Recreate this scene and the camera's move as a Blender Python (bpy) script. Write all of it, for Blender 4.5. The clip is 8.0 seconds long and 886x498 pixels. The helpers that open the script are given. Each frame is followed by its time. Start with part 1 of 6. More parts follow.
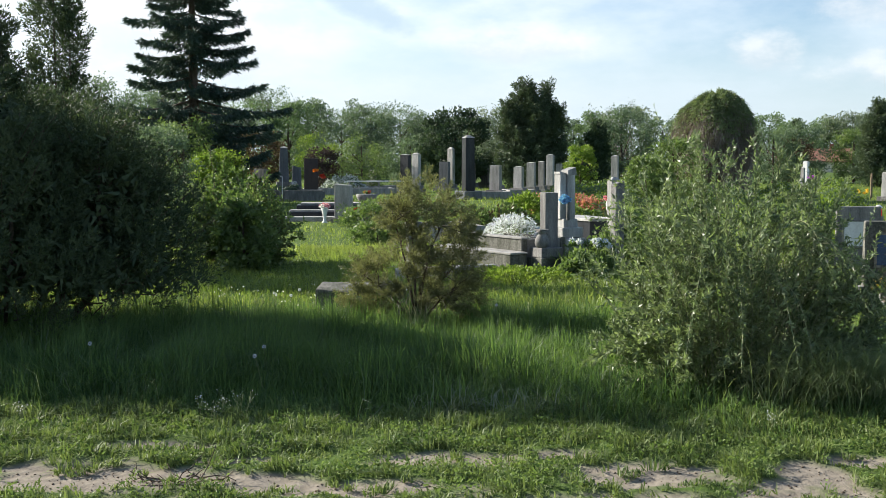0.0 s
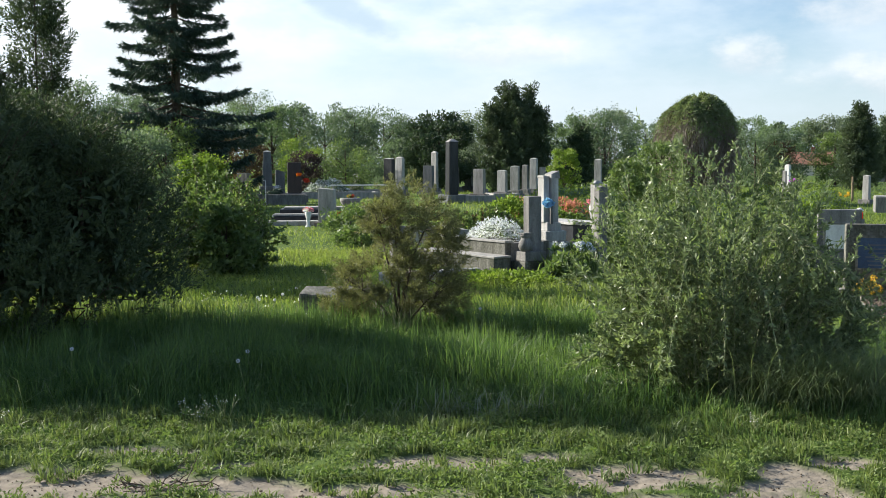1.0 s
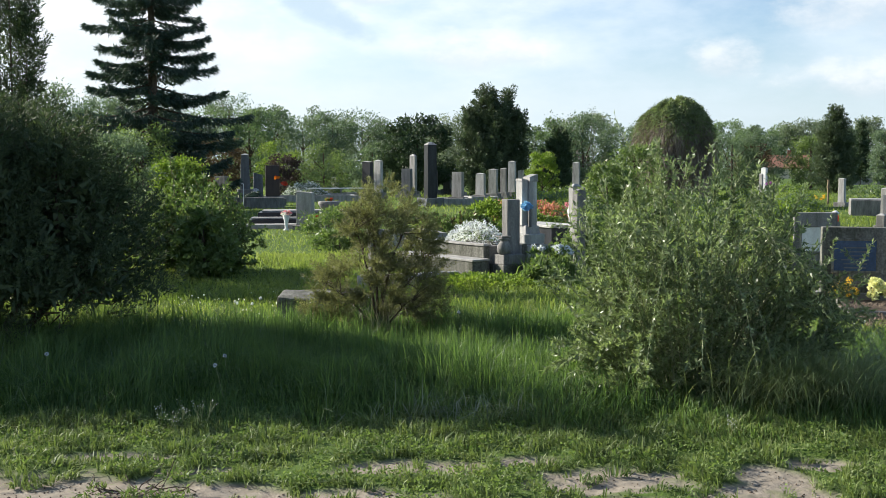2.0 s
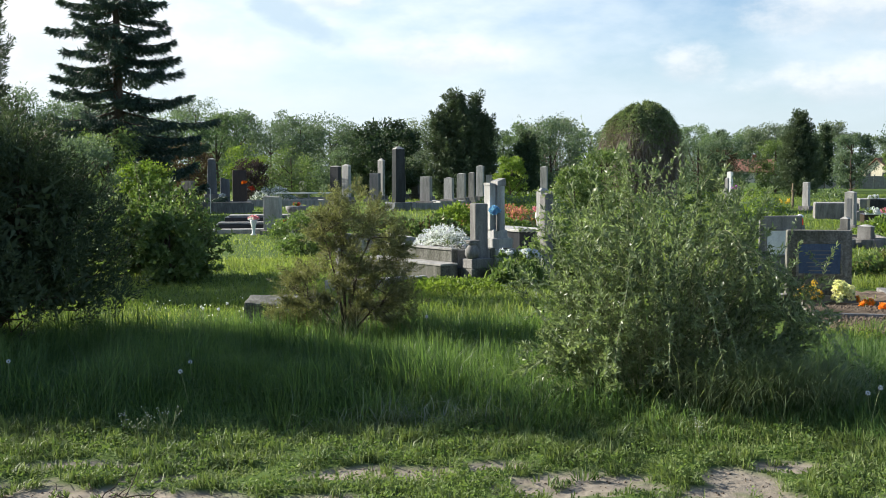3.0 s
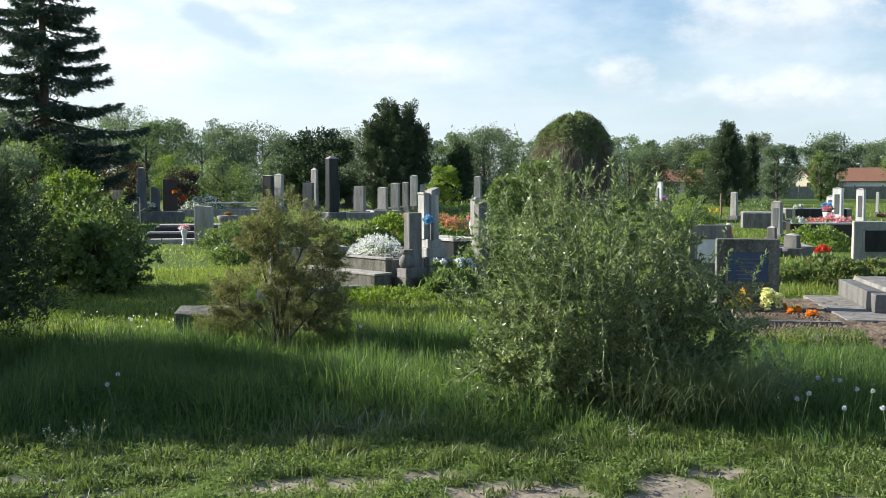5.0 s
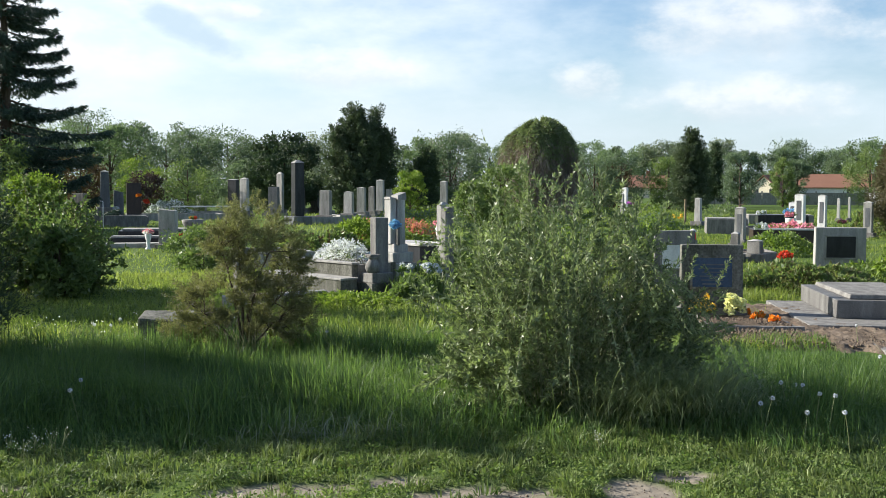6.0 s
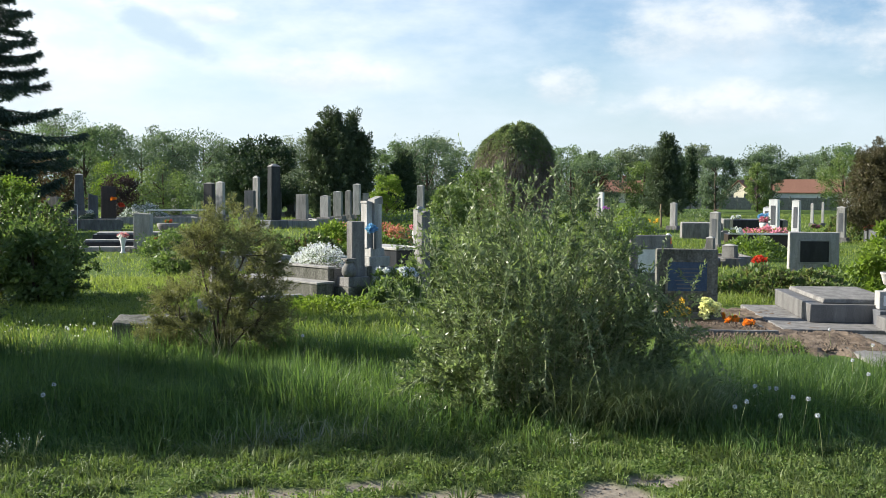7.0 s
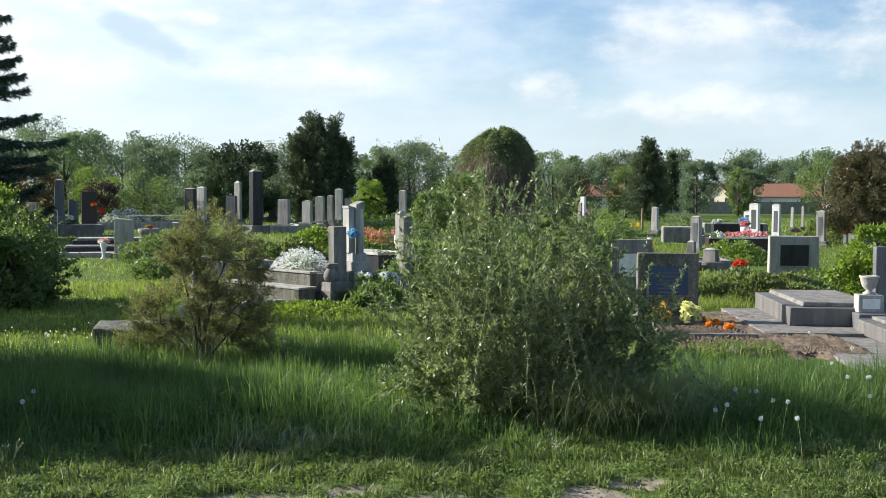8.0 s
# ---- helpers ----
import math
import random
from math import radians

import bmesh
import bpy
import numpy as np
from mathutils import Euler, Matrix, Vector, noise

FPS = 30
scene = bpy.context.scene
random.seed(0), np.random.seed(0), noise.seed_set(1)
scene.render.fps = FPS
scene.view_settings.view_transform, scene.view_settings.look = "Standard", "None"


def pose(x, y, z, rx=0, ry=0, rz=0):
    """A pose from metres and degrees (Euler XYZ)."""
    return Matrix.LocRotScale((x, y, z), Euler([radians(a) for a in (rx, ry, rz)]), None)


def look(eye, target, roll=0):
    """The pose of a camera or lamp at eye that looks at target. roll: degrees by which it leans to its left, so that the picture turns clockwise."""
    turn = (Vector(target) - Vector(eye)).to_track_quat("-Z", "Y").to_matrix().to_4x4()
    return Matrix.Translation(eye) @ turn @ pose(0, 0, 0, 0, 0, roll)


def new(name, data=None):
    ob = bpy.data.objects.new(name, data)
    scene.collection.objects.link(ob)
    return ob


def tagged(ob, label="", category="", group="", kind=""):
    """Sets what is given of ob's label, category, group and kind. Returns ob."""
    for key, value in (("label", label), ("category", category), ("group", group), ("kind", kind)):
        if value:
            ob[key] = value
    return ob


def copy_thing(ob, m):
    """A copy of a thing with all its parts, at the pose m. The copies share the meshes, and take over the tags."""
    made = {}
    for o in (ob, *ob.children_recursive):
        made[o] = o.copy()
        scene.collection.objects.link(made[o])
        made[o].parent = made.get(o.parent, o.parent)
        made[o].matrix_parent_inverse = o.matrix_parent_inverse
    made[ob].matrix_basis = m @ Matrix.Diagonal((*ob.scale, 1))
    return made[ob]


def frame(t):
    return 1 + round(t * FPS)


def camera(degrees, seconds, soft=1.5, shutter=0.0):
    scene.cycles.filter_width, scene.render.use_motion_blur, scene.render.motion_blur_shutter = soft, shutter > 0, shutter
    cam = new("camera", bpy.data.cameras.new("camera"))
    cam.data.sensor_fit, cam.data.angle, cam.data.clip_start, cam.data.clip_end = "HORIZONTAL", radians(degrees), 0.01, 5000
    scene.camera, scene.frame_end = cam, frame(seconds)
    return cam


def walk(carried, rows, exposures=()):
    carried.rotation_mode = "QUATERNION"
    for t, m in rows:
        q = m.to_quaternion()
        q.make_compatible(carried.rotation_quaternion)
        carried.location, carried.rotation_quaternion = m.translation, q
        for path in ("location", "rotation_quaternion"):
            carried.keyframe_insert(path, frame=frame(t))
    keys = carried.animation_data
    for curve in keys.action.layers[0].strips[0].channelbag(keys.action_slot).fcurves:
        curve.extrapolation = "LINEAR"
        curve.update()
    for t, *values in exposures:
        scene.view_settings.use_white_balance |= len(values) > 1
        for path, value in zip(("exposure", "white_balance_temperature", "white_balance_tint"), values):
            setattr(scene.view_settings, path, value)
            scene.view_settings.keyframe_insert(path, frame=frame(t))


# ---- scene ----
# ---------------------------------------------------------------- camera
cam = camera(45.0, 8.0, soft=0.5)
ROWS = [
    (0.0, 0.000, 0.000, 1.600, 0.00, -4.66, 0.00), (0.5, 0.002, -0.001, 1.600, -0.41, -4.55, 0.11),
    (1.0, 0.003, -0.003, 1.602, -0.87, -4.46, 0.09), (1.5, 0.004, 0.001, 1.604, -1.34, -4.39, 0.08),
    (3.0, 0.014, 0.035, 1.599, -3.71, -4.06, 0.16), (3.5, 0.019, 0.045, 1.597, -4.54, -3.94, 0.20),
    (4.0, 0.019, 0.059, 1.595, -5.46, -3.82, 0.14), (4.5, 0.019, 0.075, 1.589, -6.32, -3.68, 0.12),
    (6.0, 0.010, 0.084, 1.593, -9.06, -3.29, -0.18), (6.5, 0.007, 0.078, 1.594, -9.75, -3.17, -0.30),
    (7.0, 0.013, 0.080, 1.592, -10.30, -3.06, -0.32), (7.5, 0.014, 0.074, 1.593, -10.76, -2.95, -0.34),
    (8.0, 0.018, 0.073, 1.592, -11.25, -2.80, -0.21),
]
walk(cam, [(t, pose(x, y, z, 90 + pitch, roll, yaw)) for t, x, y, z, yaw, pitch, roll in ROWS], exposures=[(0.0, 1.04), (8.0, 1.04)])

# ---------------------------------------------------------------- light
SUN_LEFT, SUN_UP = 62.0, 27.0  # degrees left of +y, degrees above the horizon
sun_way = Vector((-math.sin(radians(SUN_LEFT)) * math.cos(radians(SUN_UP)), math.cos(radians(SUN_LEFT)) * math.cos(radians(SUN_UP)), math.sin(radians(SUN_UP))))
sun_data = bpy.data.lights.new("sun", "SUN")
sun_data.energy, sun_data.angle, sun_data.color = 5.0, radians(0.53), (1.0, 0.94, 0.83)
sun = new("sun", sun_data)
sun.matrix_world = look(sun_way * 60, (0, 0, 0))

world = bpy.data.worlds.new("sky")
scene.world = world
world.use_nodes = True


def sky_nodes():
    nt = world.node_tree
    n, l = nt.nodes, nt.links
    n.clear()
    out, bg = n.new("ShaderNodeOutputWorld"), n.new("ShaderNodeBackground")
    sky = n.new("ShaderNodeTexSky")
    sky.sky_type, sky.sun_disc = "NISHITA", False
    sky.sun_elevation, sky.sun_rotation = radians(SUN_UP), radians(-SUN_LEFT)
    sky.air_density, sky.dust_density, sky.ozone_density = 1.0, 0.8, 1.2
    co = n.new("ShaderNodeTexCoord")
    # flatten the directions, so that the clouds lie in long banks
    mp = n.new("ShaderNodeMapping")
    mp.inputs["Scale"].default_value = (1.0, 1.0, 2.6)
    mp.inputs["Location"].default_value = (0.35, 0.1, 0.0)
    l.new(co.outputs["Generated"], mp.inputs["Vector"])
    big, small = n.new("ShaderNodeTexNoise"), n.new("ShaderNodeTexNoise")
    for tex, scale, detail, rough in ((big, 3.2, 6.0, 0.52), (small, 9.0, 5.0, 0.6)):
        tex.inputs["Scale"].default_value, tex.inputs["Detail"].default_value, tex.inputs["Roughness"].default_value = scale, detail, rough
        l.new(mp.outputs["Vector"], tex.inputs["Vector"])
    mixn = n.new("ShaderNodeMix")
    mixn.inputs[0].default_value = 0.3
    l.new(big.outputs["Fac"], mixn.inputs[2]), l.new(small.outputs["Fac"], mixn.inputs[3])
    ramp = n.new("ShaderNodeMapRange")
    ramp.interpolation_type = "SMOOTHSTEP"
    ramp.inputs["From Min"].default_value, ramp.inputs["From Max"].default_value = 0.40, 0.68
    l.new(mixn.outputs[0], ramp.inputs["Value"])
    # thin bright haze towards the sun
    dot = n.new("ShaderNodeVectorMath")
    dot.operation = "DOT_PRODUCT"
    dot.inputs[1].default_value = sun_way
    l.new(co.outputs["Generated"], dot.inputs[0])
    near = n.new("ShaderNodeMapRange")
    near.interpolation_type = "SMOOTHSTEP"
    near.inputs["From Min"].default_value, near.inputs["From Max"].default_value = 0.15, 0.80
    l.new(dot.outputs["Value"], near.inputs["Value"])
    cloud = n.new("ShaderNodeMix")
    cloud.data_type = "RGBA"
    cloud.inputs[6].default_value, cloud.inputs[7].default_value = (0.47, 0.53, 0.58, 1), (0.66, 0.67, 0.66, 1)
    l.new(near.outputs["Result"], cloud.inputs[0])
    scaled = n.new("ShaderNodeMix")
    scaled.data_type, scaled.blend_type = "RGBA", "MULTIPLY"
    scaled.inputs[0].default_value = 1.0
    scaled.inputs[7].default_value = (0.060, 0.072, 0.084, 1)
    l.new(sky.outputs["Color"], scaled.inputs[6])
    cover = n.new("ShaderNodeMath")
    cover.operation, cover.use_clamp = "MULTIPLY_ADD", True
    cover.inputs[1].default_value = 0.75
    l.new(ramp.outputs["Result"], cover.inputs[0])
    thin = n.new("ShaderNodeMath")
    thin.operation = "MULTIPLY"
    thin.inputs[1].default_value = 0.6
    l.new(near.outputs["Result"], thin.inputs[0])
    l.new(thin.outputs["Value"], cover.inputs[2])
    # banks of cloud stand close together low down and leave the zenith clear
    sep0, zen, thick = n.new("ShaderNodeSeparateXYZ"), n.new("ShaderNodeMapRange"), n.new("ShaderNodeMath")
    zen.interpolation_type, thick.operation = "SMOOTHSTEP", "MULTIPLY"
    zen.inputs["From Min"].default_value, zen.inputs["From Max"].default_value = 0.24, 0.55
    zen.inputs["To Min"].default_value, zen.inputs["To Max"].default_value = 1.0, 0.08
    l.new(co.outputs["Generated"], sep0.inputs[0]), l.new(sep0.outputs["Z"], zen.inputs["Value"])
    l.new(cover.outputs["Value"], thick.inputs[0]), l.new(zen.outputs[0], thick.inputs[1])
    fin = n.new("ShaderNodeMix")
    fin.data_type = "RGBA"
    l.new(thick.outputs["Value"], fin.inputs[0]), l.new(scaled.outputs[2], fin.inputs[6]), l.new(cloud.outputs[2], fin.inputs[7])
    sep, low, hz = n.new("ShaderNodeSeparateXYZ"), n.new("ShaderNodeMapRange"), n.new("ShaderNodeMix")
    hz.data_type = "RGBA"
    low.interpolation_type = "SMOOTHSTEP"
    low.inputs["From Min"].default_value, low.inputs["From Max"].default_value = 0.0, 0.16
    low.inputs["To Min"].default_value, low.inputs["To Max"].default_value = 0.85, 0.0
    l.new(co.outputs["Generated"], sep.inputs[0]), l.new(sep.outputs["Z"], low.inputs["Value"]), l.new(low.outputs[0], hz.inputs[0])
    hz.inputs[7].default_value = (0.40, 0.467, 0.522, 1)
    l.new(fin.outputs[2], hz.inputs[6])

    # single clouds by bearing and height above the horizon, in degrees, their edges broken up by noise
    def calc(op, *args):
        q = n.new("ShaderNodeMath")
        q.operation = op
        for i, a in enumerate(args):
            if isinstance(a, (int, float)):
                q.inputs[i].default_value = a
            else:
                l.new(a, q.inputs[i])
        return q.outputs[0]

    def smooth(v, lo, hi):
        q = n.new("ShaderNodeMapRange")
        q.interpolation_type = "SMOOTHSTEP"
        q.inputs["From Min"].default_value, q.inputs["From Max"].default_value = lo, hi
        l.new(v, q.inputs["Value"])
        return q.outputs[0]
    bearing = calc("MULTIPLY", calc("ARCTAN2", sep.outputs["X"], sep.outputs["Y"]), 57.2958)
    height = calc("MULTIPLY", calc("ARCSINE", sep.outputs["Z"]), 57.2958)
    grid = n.new("ShaderNodeCombineXYZ")
    l.new(calc("MULTIPLY", bearing, 0.45), grid.inputs[0]), l.new(calc("MULTIPLY", height, 0.75), grid.inputs[1])
    puff = n.new("ShaderNodeTexNoise")
    puff.inputs["Scale"].default_value, puff.inputs["Detail"].default_value, puff.inputs["Roughness"].default_value = 1.0, 7.0, 0.58
    l.new(grid.outputs[0], puff.inputs["Vector"])
    ragged = calc("MULTIPLY", calc("SUBTRACT", puff.outputs["Fac"], 0.5), 2.6)

    def bank(b0, h0, rb, rh, tilt=0.0):
        u = calc("SUBTRACT", bearing, b0)
        v = calc("ADD", calc("SUBTRACT", height, h0), calc("MULTIPLY", u, tilt))
        u, v = calc("DIVIDE", u, rb), calc("DIVIDE", v, rh)
        return calc("SUBTRACT", 1.0, calc("ADD", calc("MULTIPLY", u, u), calc("MULTIPLY", v, v))), v
    heap, lit = None, None
    for b0, h0, rb, rh in ((24.5, 8.3, 6.4, 1.9), (16.6, 5.6, 2.0, 1.3), (25.0, 4.4, 5.4, 1.5), (35.0, 8.0, 5.0, 2.2), (4.0, 6.2, 4.5, 1.2), (10.4, 10.4, 0.9, 0.5), (-2.4, 9.0, 2.6, 0.6), (-14.0, 6.5, 8.0, 3.2), (48.0, 6.0, 6.0, 2.5), (-36.0, 8.0, 9.0, 3.0)):
        k, v = bank(b0, h0, rb, rh)
        heap = k if heap is None else calc("MAXIMUM", heap, k)
        t = calc("MULTIPLY", smooth(k, -0.2, 0.5), v)
        lit = t if lit is None else calc("ADD", lit, t)
    mask = calc("MULTIPLY", smooth(calc("ADD", heap, ragged), -0.25, 1.2), 0.62)
    body = n.new("ShaderNodeMix")
    body.data_type = "RGBA"
    body.inputs[6].default_value, body.inputs[7].default_value = (0.40, 0.445, 0.485, 1), (0.58, 0.585, 0.585, 1)
    l.new(smooth(calc("ADD", lit, ragged), -0.7, 0.7), body.inputs[0])
    over = n.new("ShaderNodeMix")
    over.data_type = "RGBA"
    l.new(mask, over.inputs[0]), l.new(hz.outputs[2], over.inputs[6]), l.new(body.outputs[2], over.inputs[7])
    hole, _ = bank(-4.3, 8.1, 2.9, 0.95, 0.45)
    gap = n.new("ShaderNodeMix")
    gap.data_type = "RGBA"
    gap.inputs[7].default_value = (0.335, 0.425, 0.50, 1)
    l.new(calc("MULTIPLY", smooth(calc("ADD", hole, calc("MULTIPLY", ragged, 0.9)), -0.3, 1.0), 0.9), gap.inputs[0]), l.new(over.outputs[2], gap.inputs[6])
    l.new(gap.outputs[2], bg.inputs["Color"])
    bg.inputs["Strength"].default_value = 0.95
    l.new(bg.outputs["Background"], out.inputs["Surface"])


sky_nodes()

# ---------------------------------------------------------------- materials
rng = np.random.default_rng(7)


def node_mat(name):
    m = bpy.data.materials.new(name)
    m.use_nodes = True
    m.node_tree.nodes.clear()
    return m, m.node_tree.nodes, m.node_tree.links


def leaf_mat(name, c1, c2, trans=0.35, rough=0.55, spec=0.3, patch=1.5):
    """Foliage: each leaf its own shade between c1 and c2, drifting over the plant, and light that shines through."""
    m, n, l = node_mat(name)
    out = n.new("ShaderNodeOutputMaterial")
    geo, co, noi = n.new("ShaderNodeNewGeometry"), n.new("ShaderNodeTexCoord"), n.new("ShaderNodeTexNoise")
    noi.inputs["Scale"].default_value = patch
    l.new(co.outputs["Object"], noi.inputs["Vector"])
    mix0 = n.new("ShaderNodeMath")
    mix0.operation = "MULTIPLY_ADD"
    mix0.inputs[1].default_value = 0.55
    l.new(geo.outputs["Random Per Island"], mix0.inputs[0])
    sub = n.new("ShaderNodeMapRange")
    sub.inputs["From Min"].default_value, sub.inputs["From Max"].default_value, sub.inputs["To Max"].default_value = 0.3, 0.7, 0.45
    l.new(noi.outputs["Fac"], sub.inputs["Value"]), l.new(sub.outputs["Result"], mix0.inputs[2])
    col = n.new("ShaderNodeMix")
    col.data_type = "RGBA"
    col.inputs[6].default_value, col.inputs[7].default_value = (c1[0], c1[1], c1[2] * 1.3, 1), (c2[0], c2[1], c2[2] * 1.3, 1)
    l.new(mix0.outputs["Value"], col.inputs[0])
    bs, tr, mx = n.new("ShaderNodeBsdfPrincipled"), n.new("ShaderNodeBsdfTranslucent"), n.new("ShaderNodeMixShader")
    bs.inputs["Roughness"].default_value, bs.inputs["Specular IOR Level"].default_value = rough, spec
    l.new(col.outputs[2], bs.inputs["Base Color"])
    warm = n.new("ShaderNodeMix")
    warm.data_type, warm.blend_type = "RGBA", "MULTIPLY"
    warm.inputs[0].default_value, warm.inputs[7].default_value = 1.0, (1.35, 1.45, 0.85, 1)
    l.new(col.outputs[2], warm.inputs[6]), l.new(warm.outputs[2], tr.inputs["Color"])
    mx.inputs[0].default_value = trans
    l.new(bs.outputs[0], mx.inputs[1]), l.new(tr.outputs[0], mx.inputs[2]), l.new(mx.outputs[0], out.inputs["Surface"])
    return m


def stone_mat(name, c1, c2, rough=0.8, grain=60.0, stain=0.35, bump=0.25, spec=0.4, streak=(3, 3, 0.6)):
    """Stone, concrete, plaster, bark: fine grain, wide stains with streaks, a rough relief."""
    m, n, l = node_mat(name)
    out, bs, co = n.new("ShaderNodeOutputMaterial"), n.new("ShaderNodeBsdfPrincipled"), n.new("ShaderNodeTexCoord")
    info = n.new("ShaderNodeObjectInfo")
    off = n.new("ShaderNodeVectorMath")
    off.operation = "MULTIPLY_ADD"
    off.inputs[1].default_value = (1, 1, 1)
    sc = n.new("ShaderNodeVectorMath")
    sc.operation = "SCALE"
    sc.inputs["Scale"].default_value = 30.0
    comb = n.new("ShaderNodeCombineXYZ")
    for k in ("X", "Y", "Z"):
        l.new(info.outputs["Random"], comb.inputs[k])
    l.new(comb.outputs[0], sc.inputs[0]), l.new(co.outputs["Object"], off.inputs[0]), l.new(sc.outputs[0], off.inputs[2])
    mp = n.new("ShaderNodeMapping")
    mp.inputs["Scale"].default_value = streak
    l.new(off.outputs[0], mp.inputs["Vector"])
    wide, fine = n.new("ShaderNodeTexNoise"), n.new("ShaderNodeTexNoise")
    wide.inputs["Scale"].default_value, wide.inputs["Detail"].default_value, wide.inputs["Roughness"].default_value = 2.2, 6, 0.65
    fine.inputs["Scale"].default_value, fine.inputs["Detail"].default_value = grain, 3
    l.new(mp.outputs[0], wide.inputs["Vector"]), l.new(off.outputs[0], fine.inputs["Vector"])
    rmp = n.new("ShaderNodeMapRange")
    rmp.inputs["From Min"].default_value, rmp.inputs["From Max"].default_value = 0.35, 0.68
    l.new(wide.outputs["Fac"], rmp.inputs["Value"])
    col = n.new("ShaderNodeMix")
    col.data_type = "RGBA"
    col.inputs[6].default_value, col.inputs[7].default_value = (*c1, 1), (*c2, 1)
    l.new(rmp.outputs[0], col.inputs[0])
    g2 = n.new("ShaderNodeMapRange")
    g2.inputs["From Min"].default_value, g2.inputs["From Max"].default_value = 0.3, 0.7
    g2.inputs["To Min"].default_value, g2.inputs["To Max"].default_value = 1 - stain, 1 + stain
    l.new(fine.outputs["Fac"], g2.inputs["Value"])
    mul = n.new("ShaderNodeVectorMath")
    mul.operation = "SCALE"
    l.new(col.outputs[2], mul.inputs[0]), l.new(g2.outputs[0], mul.inputs["Scale"])
    l.new(mul.outputs[0], bs.inputs["Base Color"])
    bs.inputs["Roughness"].default_value, bs.inputs["Specular IOR Level"].default_value = rough, spec
    bp = n.new("ShaderNodeBump")
    bp.inputs["Strength"].default_value, bp.inputs["Distance"].default_value = bump, 0.01
    l.new(fine.outputs["Fac"], bp.inputs["Height"]), l.new(bp.outputs[0], bs.inputs["Normal"])
    l.new(bs.outputs[0], out.inputs["Surface"])
    return m


M_GRASS_TALL = leaf_mat("tall_grass", (0.029, 0.072, 0.024), (0.180, 0.265, 0.062), 0.45, 0.5, 0.3, 0.7)
M_GRASS_SHORT = leaf_mat("short_grass", (0.046, 0.086, 0.020), (0.245, 0.295, 0.080), 0.30, 0.5, 0.3, 1.2)
M_GRASS_FIELD = leaf_mat("meadow_grass", (0.085, 0.145, 0.024), (0.300, 0.340, 0.075), 0.45, 0.5, 0.3, 0.35)
M_CLOVER = leaf_mat("clover_leaf", (0.050, 0.098, 0.020), (0.215, 0.280, 0.075), 0.34, 0.6, 0.15, 1.5)
M_GRASS_PALE = leaf_mat("pale_arching_grass", (0.10, 0.150, 0.045), (0.300, 0.340, 0.145), 0.40, 0.5, 0.3, 2.0)
M_SEED = leaf_mat("seed_heads", (0.13, 0.17, 0.085), (0.27, 0.29, 0.18), 0.3, 0.7, 0.2)
M_STRAW = leaf_mat("dry_straw", (0.30, 0.28, 0.13), (0.48, 0.44, 0.24), 0.3, 0.6, 0.3)
M_WILLOW = leaf_mat("willow_leaf", (0.034, 0.058, 0.022), (0.300, 0.365, 0.145), 0.36, 0.40, 0.42, 3.0)
M_THUJA = leaf_mat("thuja_scale", (0.030, 0.052, 0.022), (0.100, 0.130, 0.048), 0.22, 0.6, 0.25, 1.5)
M_BRONZE = leaf_mat("bronze_needles", (0.060, 0.060, 0.026), (0.140, 0.120, 0.052), 0.18, 0.6, 0.25, 0.8)
M_JUNIPER = leaf_mat("juniper_needles", (0.040, 0.068, 0.032), (0.120, 0.150, 0.065), 0.18, 0.6, 0.25, 0.6)
M_SHRUB = leaf_mat("shrub_needles", (0.085, 0.084, 0.036), (0.240, 0.245, 0.090), 0.38, 0.55, 0.25, 2.5)
M_SPRUCE = leaf_mat("spruce_needles", (0.026, 0.052, 0.034), (0.080, 0.120, 0.068), 0.12, 0.6, 0.25, 0.8)
M_BROAD = leaf_mat("broad_leaf", (0.054, 0.104, 0.024), (0.212, 0.268, 0.076), 0.38, 0.45, 0.4, 1.2)
M_LIME = leaf_mat("lime_leaf", (0.110, 0.185, 0.020), (0.230, 0.290, 0.045), 0.4, 0.5, 0.3, 0.6)
# far foliage: distance haze is put into these paler, greyer leaf colours
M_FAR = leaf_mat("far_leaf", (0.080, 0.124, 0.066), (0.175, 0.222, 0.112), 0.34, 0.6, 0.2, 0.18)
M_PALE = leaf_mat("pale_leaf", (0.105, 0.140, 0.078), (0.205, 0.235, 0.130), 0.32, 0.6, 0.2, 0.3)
M_HAZE = leaf_mat("hazed_fresh_leaf", (0.085, 0.138, 0.058), (0.185, 0.245, 0.100), 0.36, 0.6, 0.2, 0.25)
M_DARKPINE = leaf_mat("pine_needles", (0.030, 0.056, 0.024), (0.080, 0.115, 0.044), 0.15, 0.6, 0.25, 0.4)
M_PURPLE = leaf_mat("copper_leaf", (0.032, 0.022, 0.020), (0.072, 0.046, 0.036), 0.25, 0.5, 0.3, 1.0)
M_RUSSET = leaf_mat("russet_leaf", (0.075, 0.055, 0.028), (0.135, 0.090, 0.045), 0.3, 0.6, 0.2, 0.6)
M_WEEP = leaf_mat("hanging_twigs", (0.145, 0.118, 0.080), (0.320, 0.265, 0.190), 0.2, 0.7, 0.2, 0.7)
M_WEEPTOP = leaf_mat("hanging_leaves", (0.110, 0.155, 0.055), (0.225, 0.265, 0.105), 0.3, 0.55, 0.25, 0.7)
M_BARK = stone_mat("bark", (0.055, 0.042, 0.032), (0.13, 0.10, 0.075), 0.9, 40, 0.4, 0.8, 0.2, (8, 8, 1))
